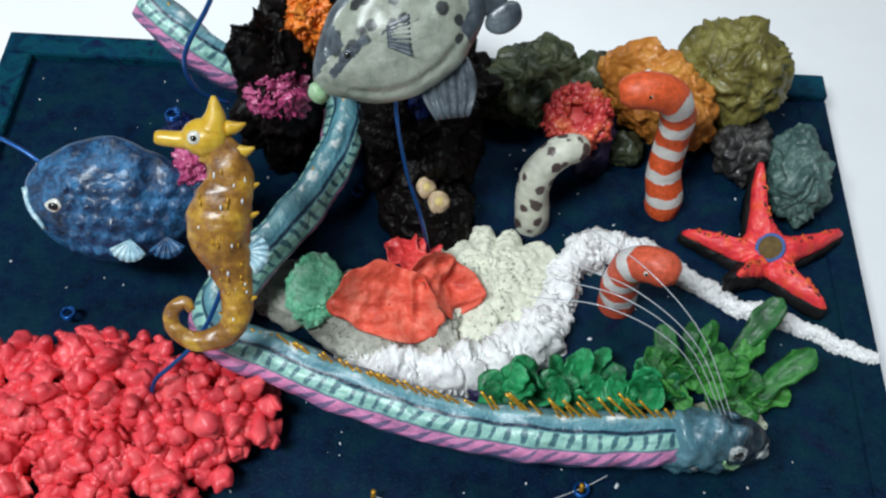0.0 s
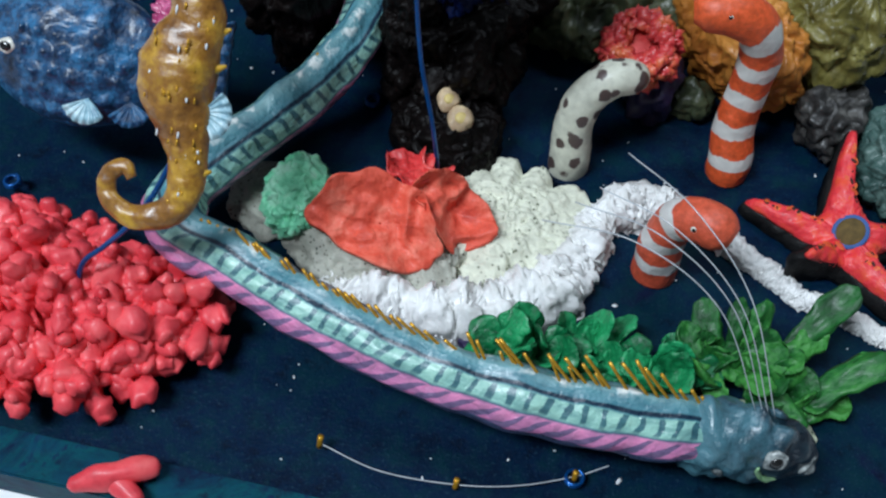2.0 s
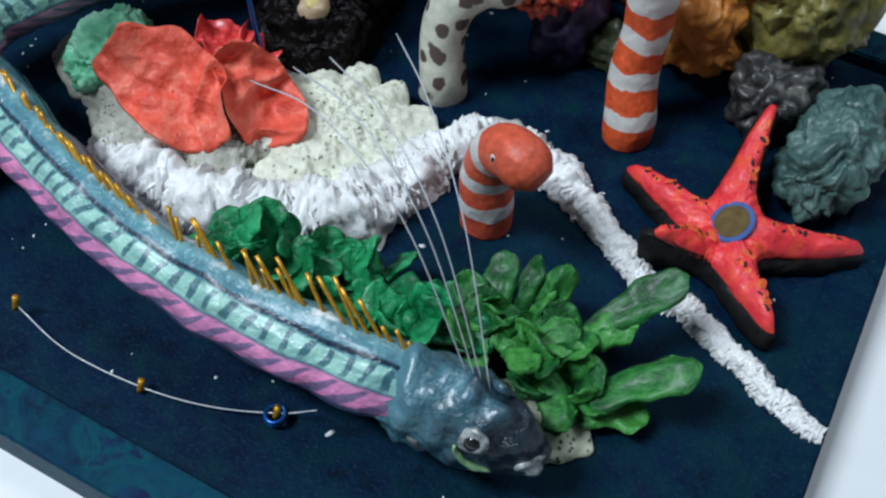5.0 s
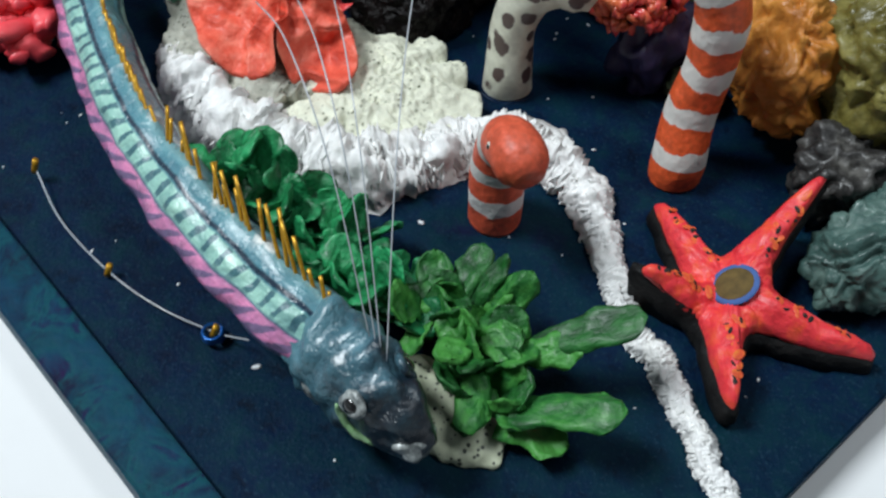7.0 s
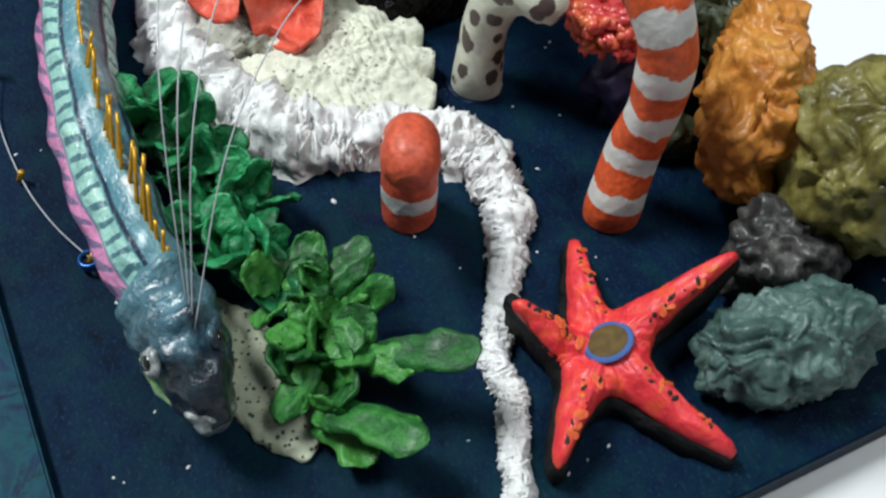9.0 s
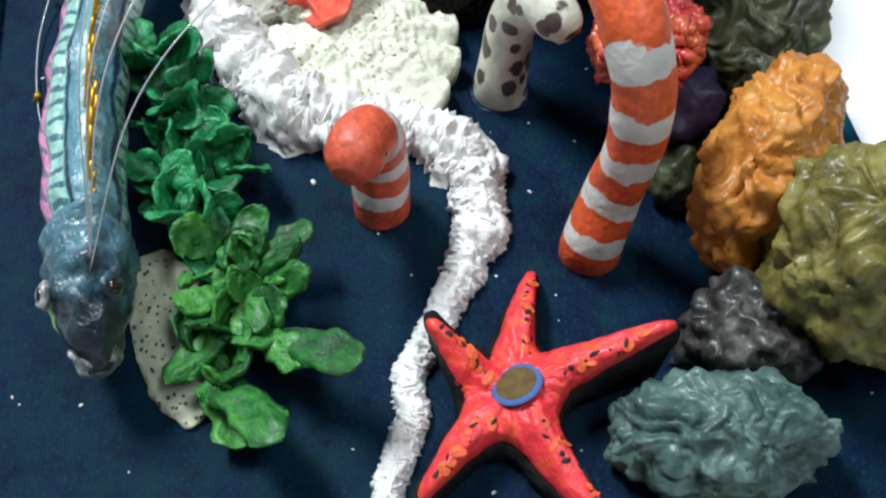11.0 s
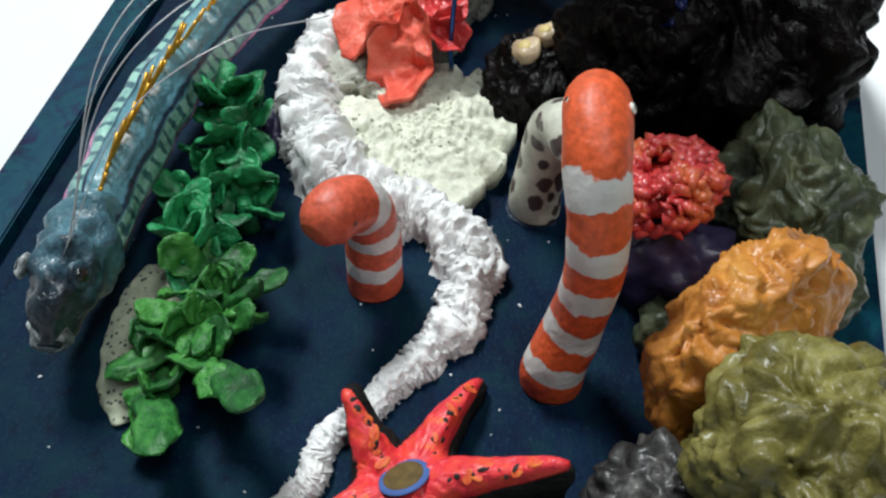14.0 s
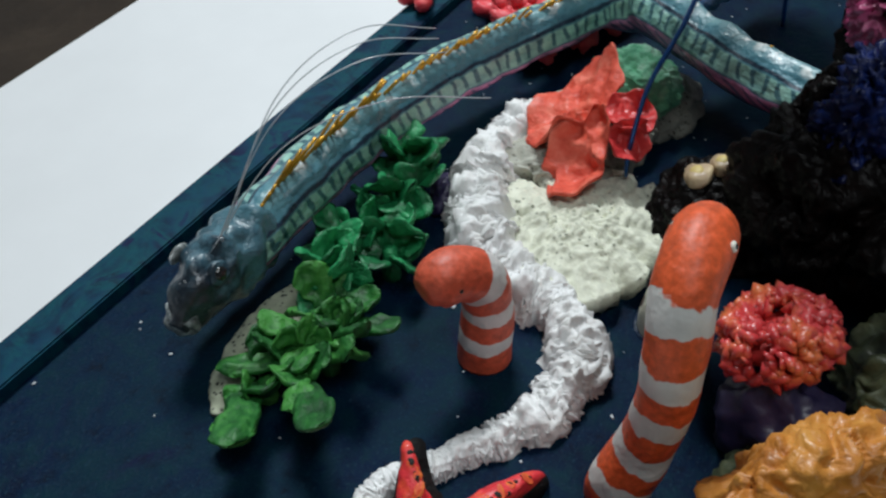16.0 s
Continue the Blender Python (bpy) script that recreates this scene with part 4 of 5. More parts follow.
def sponge_mat(c, rx, ry, top, seed, lobes):
    """A low spreading sponge with a scalloped edge, ridges and pits."""
    def shape(u, v):
        a, s = 2 * math.pi * u, max(v, 0.02)
        lobe = abs(math.sin(lobes * a / 2 + 1.5 * noise.noise(Vector((math.cos(a) * 2, math.sin(a) * 2, seed)))))
        edge = 0.90 + 0.20 * lobe ** 0.4 * s ** 4 + 0.06 * math.sin(3 * a + seed)
        edge *= 1 - 0.30 * math.exp(-((a - 5.0) / 0.16) ** 2) * s ** 3
        p = Vector((c[0] + rx * s * edge * math.cos(a), c[1] + ry * s * edge * math.sin(a), 0))
        w = p * 150 + 0.6 * noise.noise_vector(p * 120)
        p.z = c[2] + top * (1 - s ** 3) + 0.0030 * abs(noise.noise(w)) + 0.0018 * abs(noise.noise(w * 2.3)) + 0.0009 * noise.noise(p * 700) + 0.0016 * lobe * s ** 5 - 0.0026 * (1 - lobe) ** 2 * s ** 3
        return p
    return sheet(shape, 150, 44, 0.006)


part("yellow_sponge", sponge_mat((0.0395, 0.0030, 0.0062), 0.0285, 0.0262, 0.0055, 0.4, 13), SPONGE, slab, "pale yellow lobed sponge")
part("mint_coral", roughen(lump((-0.0310, -0.0110, 0.0155), (0.0118, 0.0155, 0.0125), 9, rough=0.15, fold=0.06, fold_freq=4.5), 0.0006, 380), MINT, slab, "bumpy mint green coral")


def quad_petal(corners, cup, thick, seed, wave=0.0030):
    """A hand-pressed clay petal stretched between four corners (left, front, right, back), with rounded sides and soft folds."""
    pl, pf, pr, pb = (Vector(c) for c in corners)
    mid = (pl + pf + pr + pb) / 4
    nrm = (pr - pl).cross(pb - pf).normalized()

    def shape(u, v):
        s = max(v, 0.02)
        a = 2 * math.pi * u
        c, q = math.cos(a), math.sin(a)
        e = 1.25 if c < 0 and q < 0 else 2.0
        k = (abs(c) ** e + abs(q) ** e) ** (-1 / e)
        c, q = c * k * s, q * k * s
        p = mid + (pr - mid) * max(c, 0) + (pl - mid) * max(-c, 0) + (pb - mid) * max(q, 0) + (pf - mid) * max(-q, 0)
        o = Vector((seed * 3.0, seed, 0))
        p += (p - mid) * 0.13 * noise.noise(Vector((c * 2.6, q * 2.6, seed))) * s
        w = p * 85 + o + 0.4 * noise.noise_vector(p * 110 + o)
        up = -cup * (1 - s * s) + wave * s * s * math.sin(3 * a + seed) + 0.0078 * (0.3 - abs(noise.noise(w))) + 0.0012 * noise.noise(p * 190 + o) + 0.0004 * noise.noise(p * 560 + o)
        return p + nrm * up

    return sheet(shape, 88, 26, thick)


quads = ((((-0.0225, -0.0262, 0.0245), (0.0080, -0.0322, 0.0165), (0.0188, -0.0185, 0.0235), (-0.0050, -0.0075, 0.0350)), 0.0036, 1.0),
         (((0.0102, -0.0112, 0.0310), (0.0240, -0.0195, 0.0145), (0.0348, -0.0040, 0.0150), (0.0165, 0.0005, 0.0320)), 0.0050, 2.4))
for corners, cup, seed in quads:
    part("petal", quad_petal(corners, cup, 0.0014, seed), PETAL, slab, "orange red ruffled clay petal")
petal_specs = ((0.0088, 0.0035, (1.0, 0.92, 1.05, 0.94, 1.0, 0.95, 1.05, 0.92), 3, 0.0018, (0.0040, 0.0005, 0.0265), (0.10, 0.25, 0.95), 80, PETAL_RED),
               (0.0072, 0.0035, (1.0, 0.93, 1.0, 0.92, 1.05, 0.95, 1.0, 0.93), 4, 0.0016, (0.0115, 0.0035, 0.0235), (0.45, 0.50, 0.75), 120, PETAL_RED))
for r, cup, reach, seed, fold, at, nrm, spin, mat in petal_specs:
    part("petal", mover(petal_disc(r, cup, reach, 0.0014, seed, fold), facing(at, nrm, spin)), mat, slab, "red cupped clay petal")
part("petal_stem", tube([(0.004, -0.012, 0.008, 0.007), (0.004, -0.013, 0.016, 0.006), (0.002, -0.015, 0.022, 0.004)], 12, 5, up=(0, 1, 0)), PETAL_RED, slab)


def ruffle(rows, per_cm, seed, parent_name, label):
    """Whipped white clay: a ribbon of sharp cross ridges with pulled-up tips along it."""
    rnd2 = random.Random(seed)
    curve = spline(rows, 34)
    for i in range(len(curve)):
        o = noise.noise_vector(Vector((curve[i, 0] * 120, curve[i, 1] * 120, seed)))
        curve[i, 0] += 0.0022 * o.x
        curve[i, 1] += 0.0022 * o.y
        curve[i, 3] *= 1 + 0.40 * o.z
        curve[i, 2] *= 1 + 0.30 * o.x
    bm = bmesh.new()
    length = np.r_[0, np.cumsum(np.linalg.norm(np.diff(curve[:, :2], axis=0), axis=1))]
    rings, sides, last = [], 22, len(curve) - 1
    for i, (x, y, h, w) in enumerate(curve):
        a, b = curve[min(i + 1, last)], curve[max(i - 1, 0)]
        tan = Vector((a[0] - b[0], a[1] - b[1], 0)).normalized()
        side = Vector((-tan.y, tan.x, 0))
        ring = []
        for k in range(sides + 1):
            g = math.pi * k / sides
            c, s2 = math.cos(g), math.sin(g)
            q = Vector((length[i] * 270 + 1.6 * noise.noise(Vector((length[i] * 130, c * 3.5, s2 * 3 + seed))), c * 5.0 + seed, s2 * 4.4))
            ridge = 1 - abs(noise.noise(q)) * 2.6
            n2 = noise.noise(Vector((length[i] * 620, c * 4, s2 * 4 + seed)))
            lump_k = noise.noise(Vector((x * 150, y * 150, g * 1.1 + seed)))
            m = 0.90 + 0.10 * ridge + 0.10 * n2 + 0.40 * lump_k
            amp = 0.0009 * ridge + 0.0006 * n2
            ring.append(bm.verts.new(Vector((x, y, 0)) + side * c * (w * m + amp) + Vector((0, 0, s2 * (h * m + amp) + (0.0 if s2 > 0.02 else -0.0002))) + tan * 0.0012 * noise.noise(q * 1.7)))
        rings.append(ring)
    for a, b in zip(rings, rings[1:]):
        for k in range(sides):
            bm.faces.new((a[k], a[k + 1], b[k + 1], b[k]))
    bm.faces.new(rings[0])
    bm.faces.new(list(reversed(rings[-1])))
    for _ in range(int(length[-1] * 100 * per_cm)):
        i = int(np.clip(np.searchsorted(length, rnd2.random() * length[-1]), 1, last - 1))
        x, y, h, w = curve[i]
        tan = Vector((curve[i + 1, 0] - curve[i - 1, 0], curve[i + 1, 1] - curve[i - 1, 1], 0)).normalized()
        side = Vector((-tan.y, tan.x, 0))
        g = rnd2.choice((rnd2.uniform(0.08, 0.9), rnd2.uniform(math.pi - 0.9, math.pi - 0.08), rnd2.uniform(0.1, math.pi - 0.1)))
        way = (side * math.cos(g) + Vector((0, 0, math.sin(g))) + tan * rnd2.uniform(-0.45, 0.45)).normalized()
        base = Vector((x, y, 0)) + side * math.cos(g) * w * 0.86 + Vector((0, 0, math.sin(g) * h * 0.86))
        turn = rnd2.uniform(-0.55, 0.55)
        round_way = ((side * -math.sin(g) + Vector((0, 0, math.cos(g)))) * math.cos(turn) + tan * math.sin(turn)).normalized()
        size = 0.55 + 0.45 * min(1, h / 0.012)
        tall, long, wide = rnd2.uniform(0.0008, 0.0028) * size, rnd2.uniform(0.0018, 0.0050) * size, rnd2.uniform(0.0004, 0.0009) * size
        across = way.cross(round_way).normalized()
        bend = round_way * rnd2.uniform(-0.8, 0.8) * tall
        rows2 = []
        for q, ww in ((-0.4, 1.15), (0.1, 1.0), (0.55, 0.62), (1.0, 0.12)):
            p = base + way * tall * q + bend * max(q, 0) ** 2
            rows2.append([bm.verts.new(p + round_way * long * ww * math.cos(t) + across * wide * ww * math.sin(t)) for t in np.linspace(0, 2 * math.pi, 8, endpoint=False)])
        for a, b in zip(rows2, rows2[1:]):
            for j in range(8):
                bm.faces.new((a[j], a[(j + 1) % 8], b[(j + 1) % 8], b[j]))
        bm.faces.new(rows2[-1])
    for v in bm.verts:
        v.co.z = max(v.co.z, 0.0)
    bmesh.ops.recalc_face_normals(bm, faces=bm.faces[:])
    return tagged(part(parent_name, bm, WHITE), label, "white ruffle", kind="stuff")


ruffle([(-0.022, -0.0335, 0.006, 0.004), (-0.012, -0.0360, 0.011, 0.0075), (0.004, -0.0385, 0.014, 0.009), (0.024, -0.0375, 0.015, 0.010), (0.043, -0.0315, 0.016, 0.011), (0.058, -0.0210, 0.015, 0.011), (0.066, -0.0055, 0.013, 0.010), (0.070, 0.009, 0.012, 0.009)],
       78, 61, "white_ruffle_border", "thick ruffled white clay border round the sponge")
ruffle([(0.068, 0.008, 0.012, 0.0081), (0.078, 0.0205, 0.0115, 0.00765), (0.091, 0.0262, 0.01, 0.0072), (0.1045, 0.025, 0.008, 0.00684), (0.117, 0.019, 0.0058, 0.0047), (0.1275, 0.0125, 0.0055, 0.00437), (0.1355, 0.0062, 0.0048, 0.00353),
        (0.146, 0.0008, 0.0042, 0.00336), (0.158, -0.0022, 0.004, 0.00336), (0.171, -0.0072, 0.0036, 0.00319), (0.184, -0.014, 0.0034, 0.00302), (0.195, -0.0183, 0.003, 0.00252), (0.2015, -0.02, 0.002, 0.00168)],
       60, 62, "white_ruffle_trail", "ruffled white clay trail winding to the board edge")

# ---- green plants ----
def leaf_mesh(name, seed, mat, length=0.0128, width=0.0108, cup=0.3, curl=0.35, thick=0.0011):
    """A fat spoon-shaped clay leaf: narrow foot, broad rounded end, a soft midline crease and thumb dents."""
    bm = bmesh.new()
    nu, nv = 18, 12
    layers = []
    for side in (1, -1):
        rows = []
        for i in range(nu + 1):
            t, row = i / nu, []
            w = width / 2 * (0.58 + 0.42 * min(1, t * 1.6)) * math.sqrt(max(0.0, 1 - max(0.0, (t - 0.62) / 0.38) ** 2.3))
            for j in range(nv + 1):
                q = j / nv * 2 - 1
                p = Vector((q * w, t * length, 0))
                n0 = noise.noise(Vector((p.x * 150 + seed * 9, p.y * 130, seed)))
                p.z = cup * q * q * w + curl * length * t * t * 0.5 + 0.0022 * n0 * (0.3 + t)
                p.z -= 0.0003 * math.exp(-(q / 0.2) ** 2) * (1 if side > 0 else 0) * (1 - t)
                p.z += side * thick * math.sqrt(max(0.0, 1 - q * q)) * math.sqrt(max(0.0, 1 - t ** 6)) + 0.0008 * noise.noise(Vector((p.x * 380, p.y * 380, seed + side)))
                p.x += 0.0016 * noise.noise(Vector((t * 4, seed * 3.3, q)))
                row.append(bm.verts.new(p))
            rows.append(row)
        layers.append(rows)
        for i in range(nu):
            for j in range(nv):
                f4 = (rows[i][j], rows[i][j + 1], rows[i + 1][j + 1], rows[i + 1][j])
                bm.faces.new(f4 if side > 0 else tuple(reversed(f4)))
    bmesh.ops.remove_doubles(bm, verts=bm.verts[:], dist=0.00035)
    bmesh.ops.recalc_face_normals(bm, faces=bm.faces[:])
    me = bpy.data.meshes.new(name)
    bm.to_mesh(me)
    bm.free()
    me.polygons.foreach_set("use_smooth", [True] * len(me.polygons))
    me.materials.append(mat)
    return me


def plant(label, mat, spots, seed, group="leafy plants"):
    """spots: rows of x, y, z, count, spread, leaf scale."""
    rnd2 = random.Random(seed)
    meshes = [leaf_mesh("leaf", seed * 10 + i, mat, cup=0.1 + 0.3 * rnd2.random(), curl=rnd2.uniform(-0.45, 0.3)) for i in range(6)]
    top = thing("leafy_plant", label, "plant", group)
    for x, y, z, count, spread, size in spots:
        part("stem", tube([(x, y, 0, 0.003), (x, y, z * 0.5, 0.0028), (x, y, z, 0.002)], 8, 3, up=(0, 1, 0)), mat, top)
        for i in range(count):
            a = 2 * math.pi * (i + rnd2.uniform(-0.3, 0.3)) / count
            lift = rnd2.uniform(8, 80)
            m = pose(x + spread * math.cos(a) * 0.3, y + spread * math.sin(a) * 0.3, z * rnd2.uniform(0.5, 1.0), 0, 0, math.degrees(a) - 90) @ pose(0, 0, 0, lift, rnd2.uniform(-40, 40), rnd2.uniform(-30, 30))
            k = size * rnd2.uniform(0.8, 1.15)
            piece("leaf", meshes[rnd2.randrange(6)], m @ Matrix.Diagonal((k, k, k, 1)), top)
    return top, meshes


dp, dm = plant("dark green glossy clay plant with crowded rounded leaves", LEAF_DARK,
      ((0.047, -0.057, 0.022, 7, 0.008, 1.08), (0.056, -0.051, 0.016, 7, 0.010, 1.02), (0.065, -0.055, 0.014, 7, 0.010, 0.92), (0.072, -0.047, 0.014, 7, 0.010, 0.96), (0.081, -0.041, 0.012, 7, 0.010, 0.9),
       (0.085, -0.053, 0.015, 7, 0.010, 0.96), (0.096, -0.049, 0.017, 9, 0.010, 0.95), (0.103, -0.042, 0.012, 7, 0.010, 0.9)), 71)
DARK_BIG = [leaf_mesh("leaf", 500 + 7 * i, LEAF_DARK, 0.0150, 0.0100, 0.15, 0.12, 0.0016) for i in range(2)]


def stretched_leaf(me, foot, tip, wide, roll, parent):
    """A leaf laid from its foot to its tip."""
    a, b = Vector(foot), Vector(tip)
    way = (b - a).normalized()
    across = way.cross(Vector((0, 0, 1))).normalized()
    turn = Matrix((across, way, across.cross(way))).transposed().to_4x4()
    return piece("leaf", me, Matrix.Translation(a) @ turn @ pose(0, 0, 0, 0, roll, 0) @ Matrix.Diagonal((wide, (b - a).length / 0.0150, 1.1, 1)), parent)


stretched_leaf(DARK_BIG[0], (0.0540, -0.0540, 0.010), (0.0485, -0.0425, 0.0300), 1.25, 0, dp)
stretched_leaf(DARK_BIG[1], (0.0640, -0.0530, 0.008), (0.0620, -0.0430, 0.0225), 1.10, 12, dp)
lp, lm = plant("light green glossy clay plant with broad rounded leaves", LEAF_LIGHT,
               ((0.111, -0.041, 0.014, 7, 0.010, 0.95), (0.121, -0.035, 0.014, 7, 0.010, 0.95), (0.130, -0.039, 0.013, 8, 0.010, 1.0), (0.138, -0.044, 0.008, 8, 0.010, 1.0)), 72)
BIG_LEAF = [leaf_mesh("leaf", 300 + 7 * i, LEAF_LIGHT, 0.0150, 0.0095, 0.15, 0.12, 0.0015) for i in range(4)]
for i, (foot, tip, wide, roll) in enumerate((((0.1370, -0.0300, 0.012), (0.1545, -0.0105, 0.029), 1.15, 10), ((0.1455, -0.0440, 0.009), (0.1672, -0.0292, 0.0215), 1.25, -8),
                                             ((0.1360, -0.0330, 0.012), (0.1480, -0.0230, 0.0200), 1.0, 20), ((0.1440, -0.0470, 0.004), (0.1600, -0.0385, 0.0060), 1.2, 0),
                                             ((0.1150, -0.0350, 0.010), (0.1080, -0.0185, 0.0170), 1.0, -12), ((0.1250, -0.0330, 0.010), (0.1262, -0.0195, 0.0255), 0.95, 15),
                                             ((0.1200, -0.0330, 0.012), (0.1185, -0.0210, 0.0260), 0.7, -25), ((0.1120, -0.0410, 0.010), (0.1010, -0.0300, 0.0175), 1.0, 8),
                                             ((0.1230, -0.0430, 0.013), (0.1300, -0.0510, 0.0215), 0.95, 0), ((0.1300, -0.0420, 0.010), (0.1440, -0.0560, 0.0100), 1.0, 0))):
    stretched_leaf(BIG_LEAF[i % 4], foot, tip, wide, roll, lp)
tagged(part("pale_sponge", lump((0.126, -0.0555, 0.001), (0.026, 0.0110, 0.0042), 51, rough=0.10, fold=0.010, yaw=10), PALE_SPONGE), "pale yellow flat sponge with black pits under the plant", "sponge")

# ---- red coral ----
coral = thing("red_coral", "large heap of coral red knobbly clay branches", "coral")
CC, CR = Vector((-0.104, -0.070, 0.0)), (0.051, 0.031, 0.020)
part("mound", lump((CC.x, CC.y, 0.004), (CR[0] * 0.9, CR[1] * 0.9, 0.013), 81, detail=4, rough=0.2, fold=0.05), CORAL_RED, coral)
rnd = random.Random(17)
lobes = []
for i in range(8):
    l0 = rnd.uniform(0.008, 0.014)
    me = bpy.data.meshes.new("lobe")
    sway = [rnd.uniform(-0.0035, 0.0035) for _ in range(4)]
    bm = tube([(0, 0, 0, 0.0030), (sway[0] * 0.5, sway[1] * 0.5, l0 * 0.4, 0.0029), (sway[0], sway[1], l0 * 0.75, 0.0030), (sway[0] + sway[2] * 0.5, sway[1] + sway[3] * 0.5, l0, 0.0020)], 12, 4, up=(0, 1, 0), wobble=0.8, freq=260 + 20 * i)
    if i % 2:
        twig = tube([(0, 0, l0 * 0.4, 0.0024), (0.003, 0.001 * i - 0.003, l0 * 0.62, 0.0027), (0.0062, 0.0015 * i - 0.005, l0 * 0.8, 0.0016)], 10, 4, wobble=0.5, freq=210)
        tmp = bpy.data.meshes.new("twig")
        twig.to_mesh(tmp)
        twig.free()
        bm.from_mesh(tmp)
        bpy.data.meshes.remove(tmp)
    bm.to_mesh(me)
    bm.free()
    me.polygons.foreach_set("use_smooth", [True] * len(me.polygons))
    me.materials.append(CORAL_RED)
    lobes.append(me)
for i in range(295):
    a, q = rnd.uniform(0, 2 * math.pi), math.sqrt(rnd.random())
    edge = 1 + 0.12 * math.sin(3 * a + 1) + 0.1 * math.sin(5 * a)
    x, y = q * edge * math.cos(a), q * edge * math.sin(a)
    h = math.sqrt(max(0.0, 1 - min(q, 1) ** 2))
    p = CC + Vector((x * CR[0], y * CR[1], 0.004 + h * 0.0165 * rnd.uniform(0.8, 1.1)))
    way = Vector((x * 0.7, y * 0.7, rnd.uniform(-0.05, 0.45))) + Vector((rnd.uniform(-1, 1), rnd.uniform(-1, 1), 0))
    k, fat = rnd.uniform(0.7, 1.12), rnd.uniform(1.15, 1.6)
    piece("lobe", lobes[i % 8], facing(p, way, rnd.uniform(0, 360)) @ Matrix.Diagonal((k * fat, k * 1.1, k, 1)), coral)
bm = tube([(-0.0675, -0.1220, 0.0080, 0.0004), (-0.0665, -0.1216, 0.0082, 0.0024), (-0.060, -0.1185, 0.0090, 0.0042), (-0.052, -0.1145, 0.0095, 0.0040), (-0.0455, -0.1115, 0.0090, 0.0028), (-0.0440, -0.1108, 0.0088, 0.0004)], 16, 6, wobble=0.28, freq=150)
twig = tube([(-0.057, -0.117, 0.0085, 0.0030), (-0.052, -0.1195, 0.0085, 0.0034), (-0.0470, -0.1222, 0.0082, 0.0026), (-0.0452, -0.1230, 0.0080, 0.0004)], 14, 6, wobble=0.28, freq=150)
tmp = bpy.data.meshes.new("twig")
twig.to_mesh(tmp)
twig.free()
bm.from_mesh(tmp)
bpy.data.meshes.remove(tmp)
tagged(part("coral_piece", bm, CORAL_RED), "small forked red clay coral piece on the rim", "coral")

# ---- fish in the plane that leans towards the front ----
UP = Vector((0, 0.66, 0.75))
OUT = Vector((0, -0.75, 0.66))


def lean_frame(at):
    """Axes: x along the board, y up the leaning plane, z out towards the viewer."""
    m = Matrix(((1, 0, 0, at[0]), (0, UP.y, OUT.y, at[1]), (0, UP.z, OUT.z, at[2]), (0, 0, 0, 1)))
    return m


def fin(points_fn, nu, nv, thick, m, mat, parent, name, label=""):
    return part(name, mover(sheet(points_fn, nu, nv, thick), m), mat, parent, label)


# seahorse, hanging on blue wire
SH = lean_frame((-0.0550, -0.0265, 0.088))
sea = thing("seahorse_figure", "glossy golden brown clay seahorse raised on blue wire", "seahorse figure")
body_rows = [(-0.006, 0.024, 0, 0.0062), (-0.001, 0.0215, 0, 0.0068), (0.002, 0.013, 0, 0.0085), (-0.0005, 0.003, 0, 0.0112), (-0.0015, -0.006, 0, 0.0116), (0.0015, -0.016, 0, 0.0085), (0.004, -0.026, 0, 0.0058),
             (0.004, -0.036, 0, 0.0050), (-0.001, -0.043, 0, 0.0044), (-0.010, -0.0455, 0, 0.0036), (-0.0175, -0.0415, 0, 0.0031), (-0.0185, -0.035, 0, 0.0027), (-0.014, -0.0315, 0, 0.0022), (-0.0115, -0.0345, 0, 0.0016)]
body_rows = [(x, y, z, r * (0.95 if r > 0.006 else 1.0)) for x, y, z, r in body_rows]
sb = tube(body_rows, 20, 8, up=(0, 0, 1), squash=1.0, wobble=0.12, freq=140)
for v in sb.verts:
    v.co.z *= 0.72
    v.co.z += 0.00022 * math.sin(v.co.y * 1500) + 0.0006 * noise.noise(v.co * 260)
part("body", mover(sb, SH), SEAHORSE, sea)
part("head", mover(roughen(ball((-0.0065, 0.0265, 0.001), (0.0078, 0.0066, 0.0056), 3), 0.0008, 200), SH), SEA_YELLOW, sea)
part("snout", mover(tube([(-0.008, 0.026, 0.001, 0.0046), (-0.014, 0.0255, 0.001, 0.0030), (-0.0205, 0.0258, 0.001, 0.0026), (-0.0225, 0.0259, 0.001, 0.0022)], 12, 5, wobble=0.1), SH), SEA_YELLOW, sea)
part("crown", mover(tube([(-0.004, 0.029, 0, 0.0058), (-0.003, 0.034, 0, 0.0036), (-0.0035, 0.0405, 0, 0.0008)], 10, 4, up=(0, 0, 1)), SH), SEA_YELLOW, sea)
for y, r in ((0.030, 0.0028), (0.022, 0.0030), (0.010, 0.0022), (0.0, 0.002), (-0.030, 0.0022)):
    x = {0.030: 0.0040, 0.022: 0.0070, 0.010: 0.0085, 0.0: 0.0085, -0.030: 0.0080}[y]
    part("crest_spike", mover(tube([(x - 0.003, y, 0, r), (x, y + 0.0005, 0, r * 0.7), (x + 0.0032, y + 0.002, 0, 0.0004)], 8, 3, up=(0, 0, 1)), SH), SEA_YELLOW, sea)
ey = part("eye", mover(ball((-0.0085, 0.0272, 0.0058), (0.0025, 0.0025, 0.0012), 2), SH), EYE_WHITE, sea, "white eye with black pupil")
part("pupil", mover(ball((-0.0085, 0.0272, 0.0068), (0.0011, 0.0011, 0.0006), 2), SH), EYE_BLACK, ey)
rnd = random.Random(23)
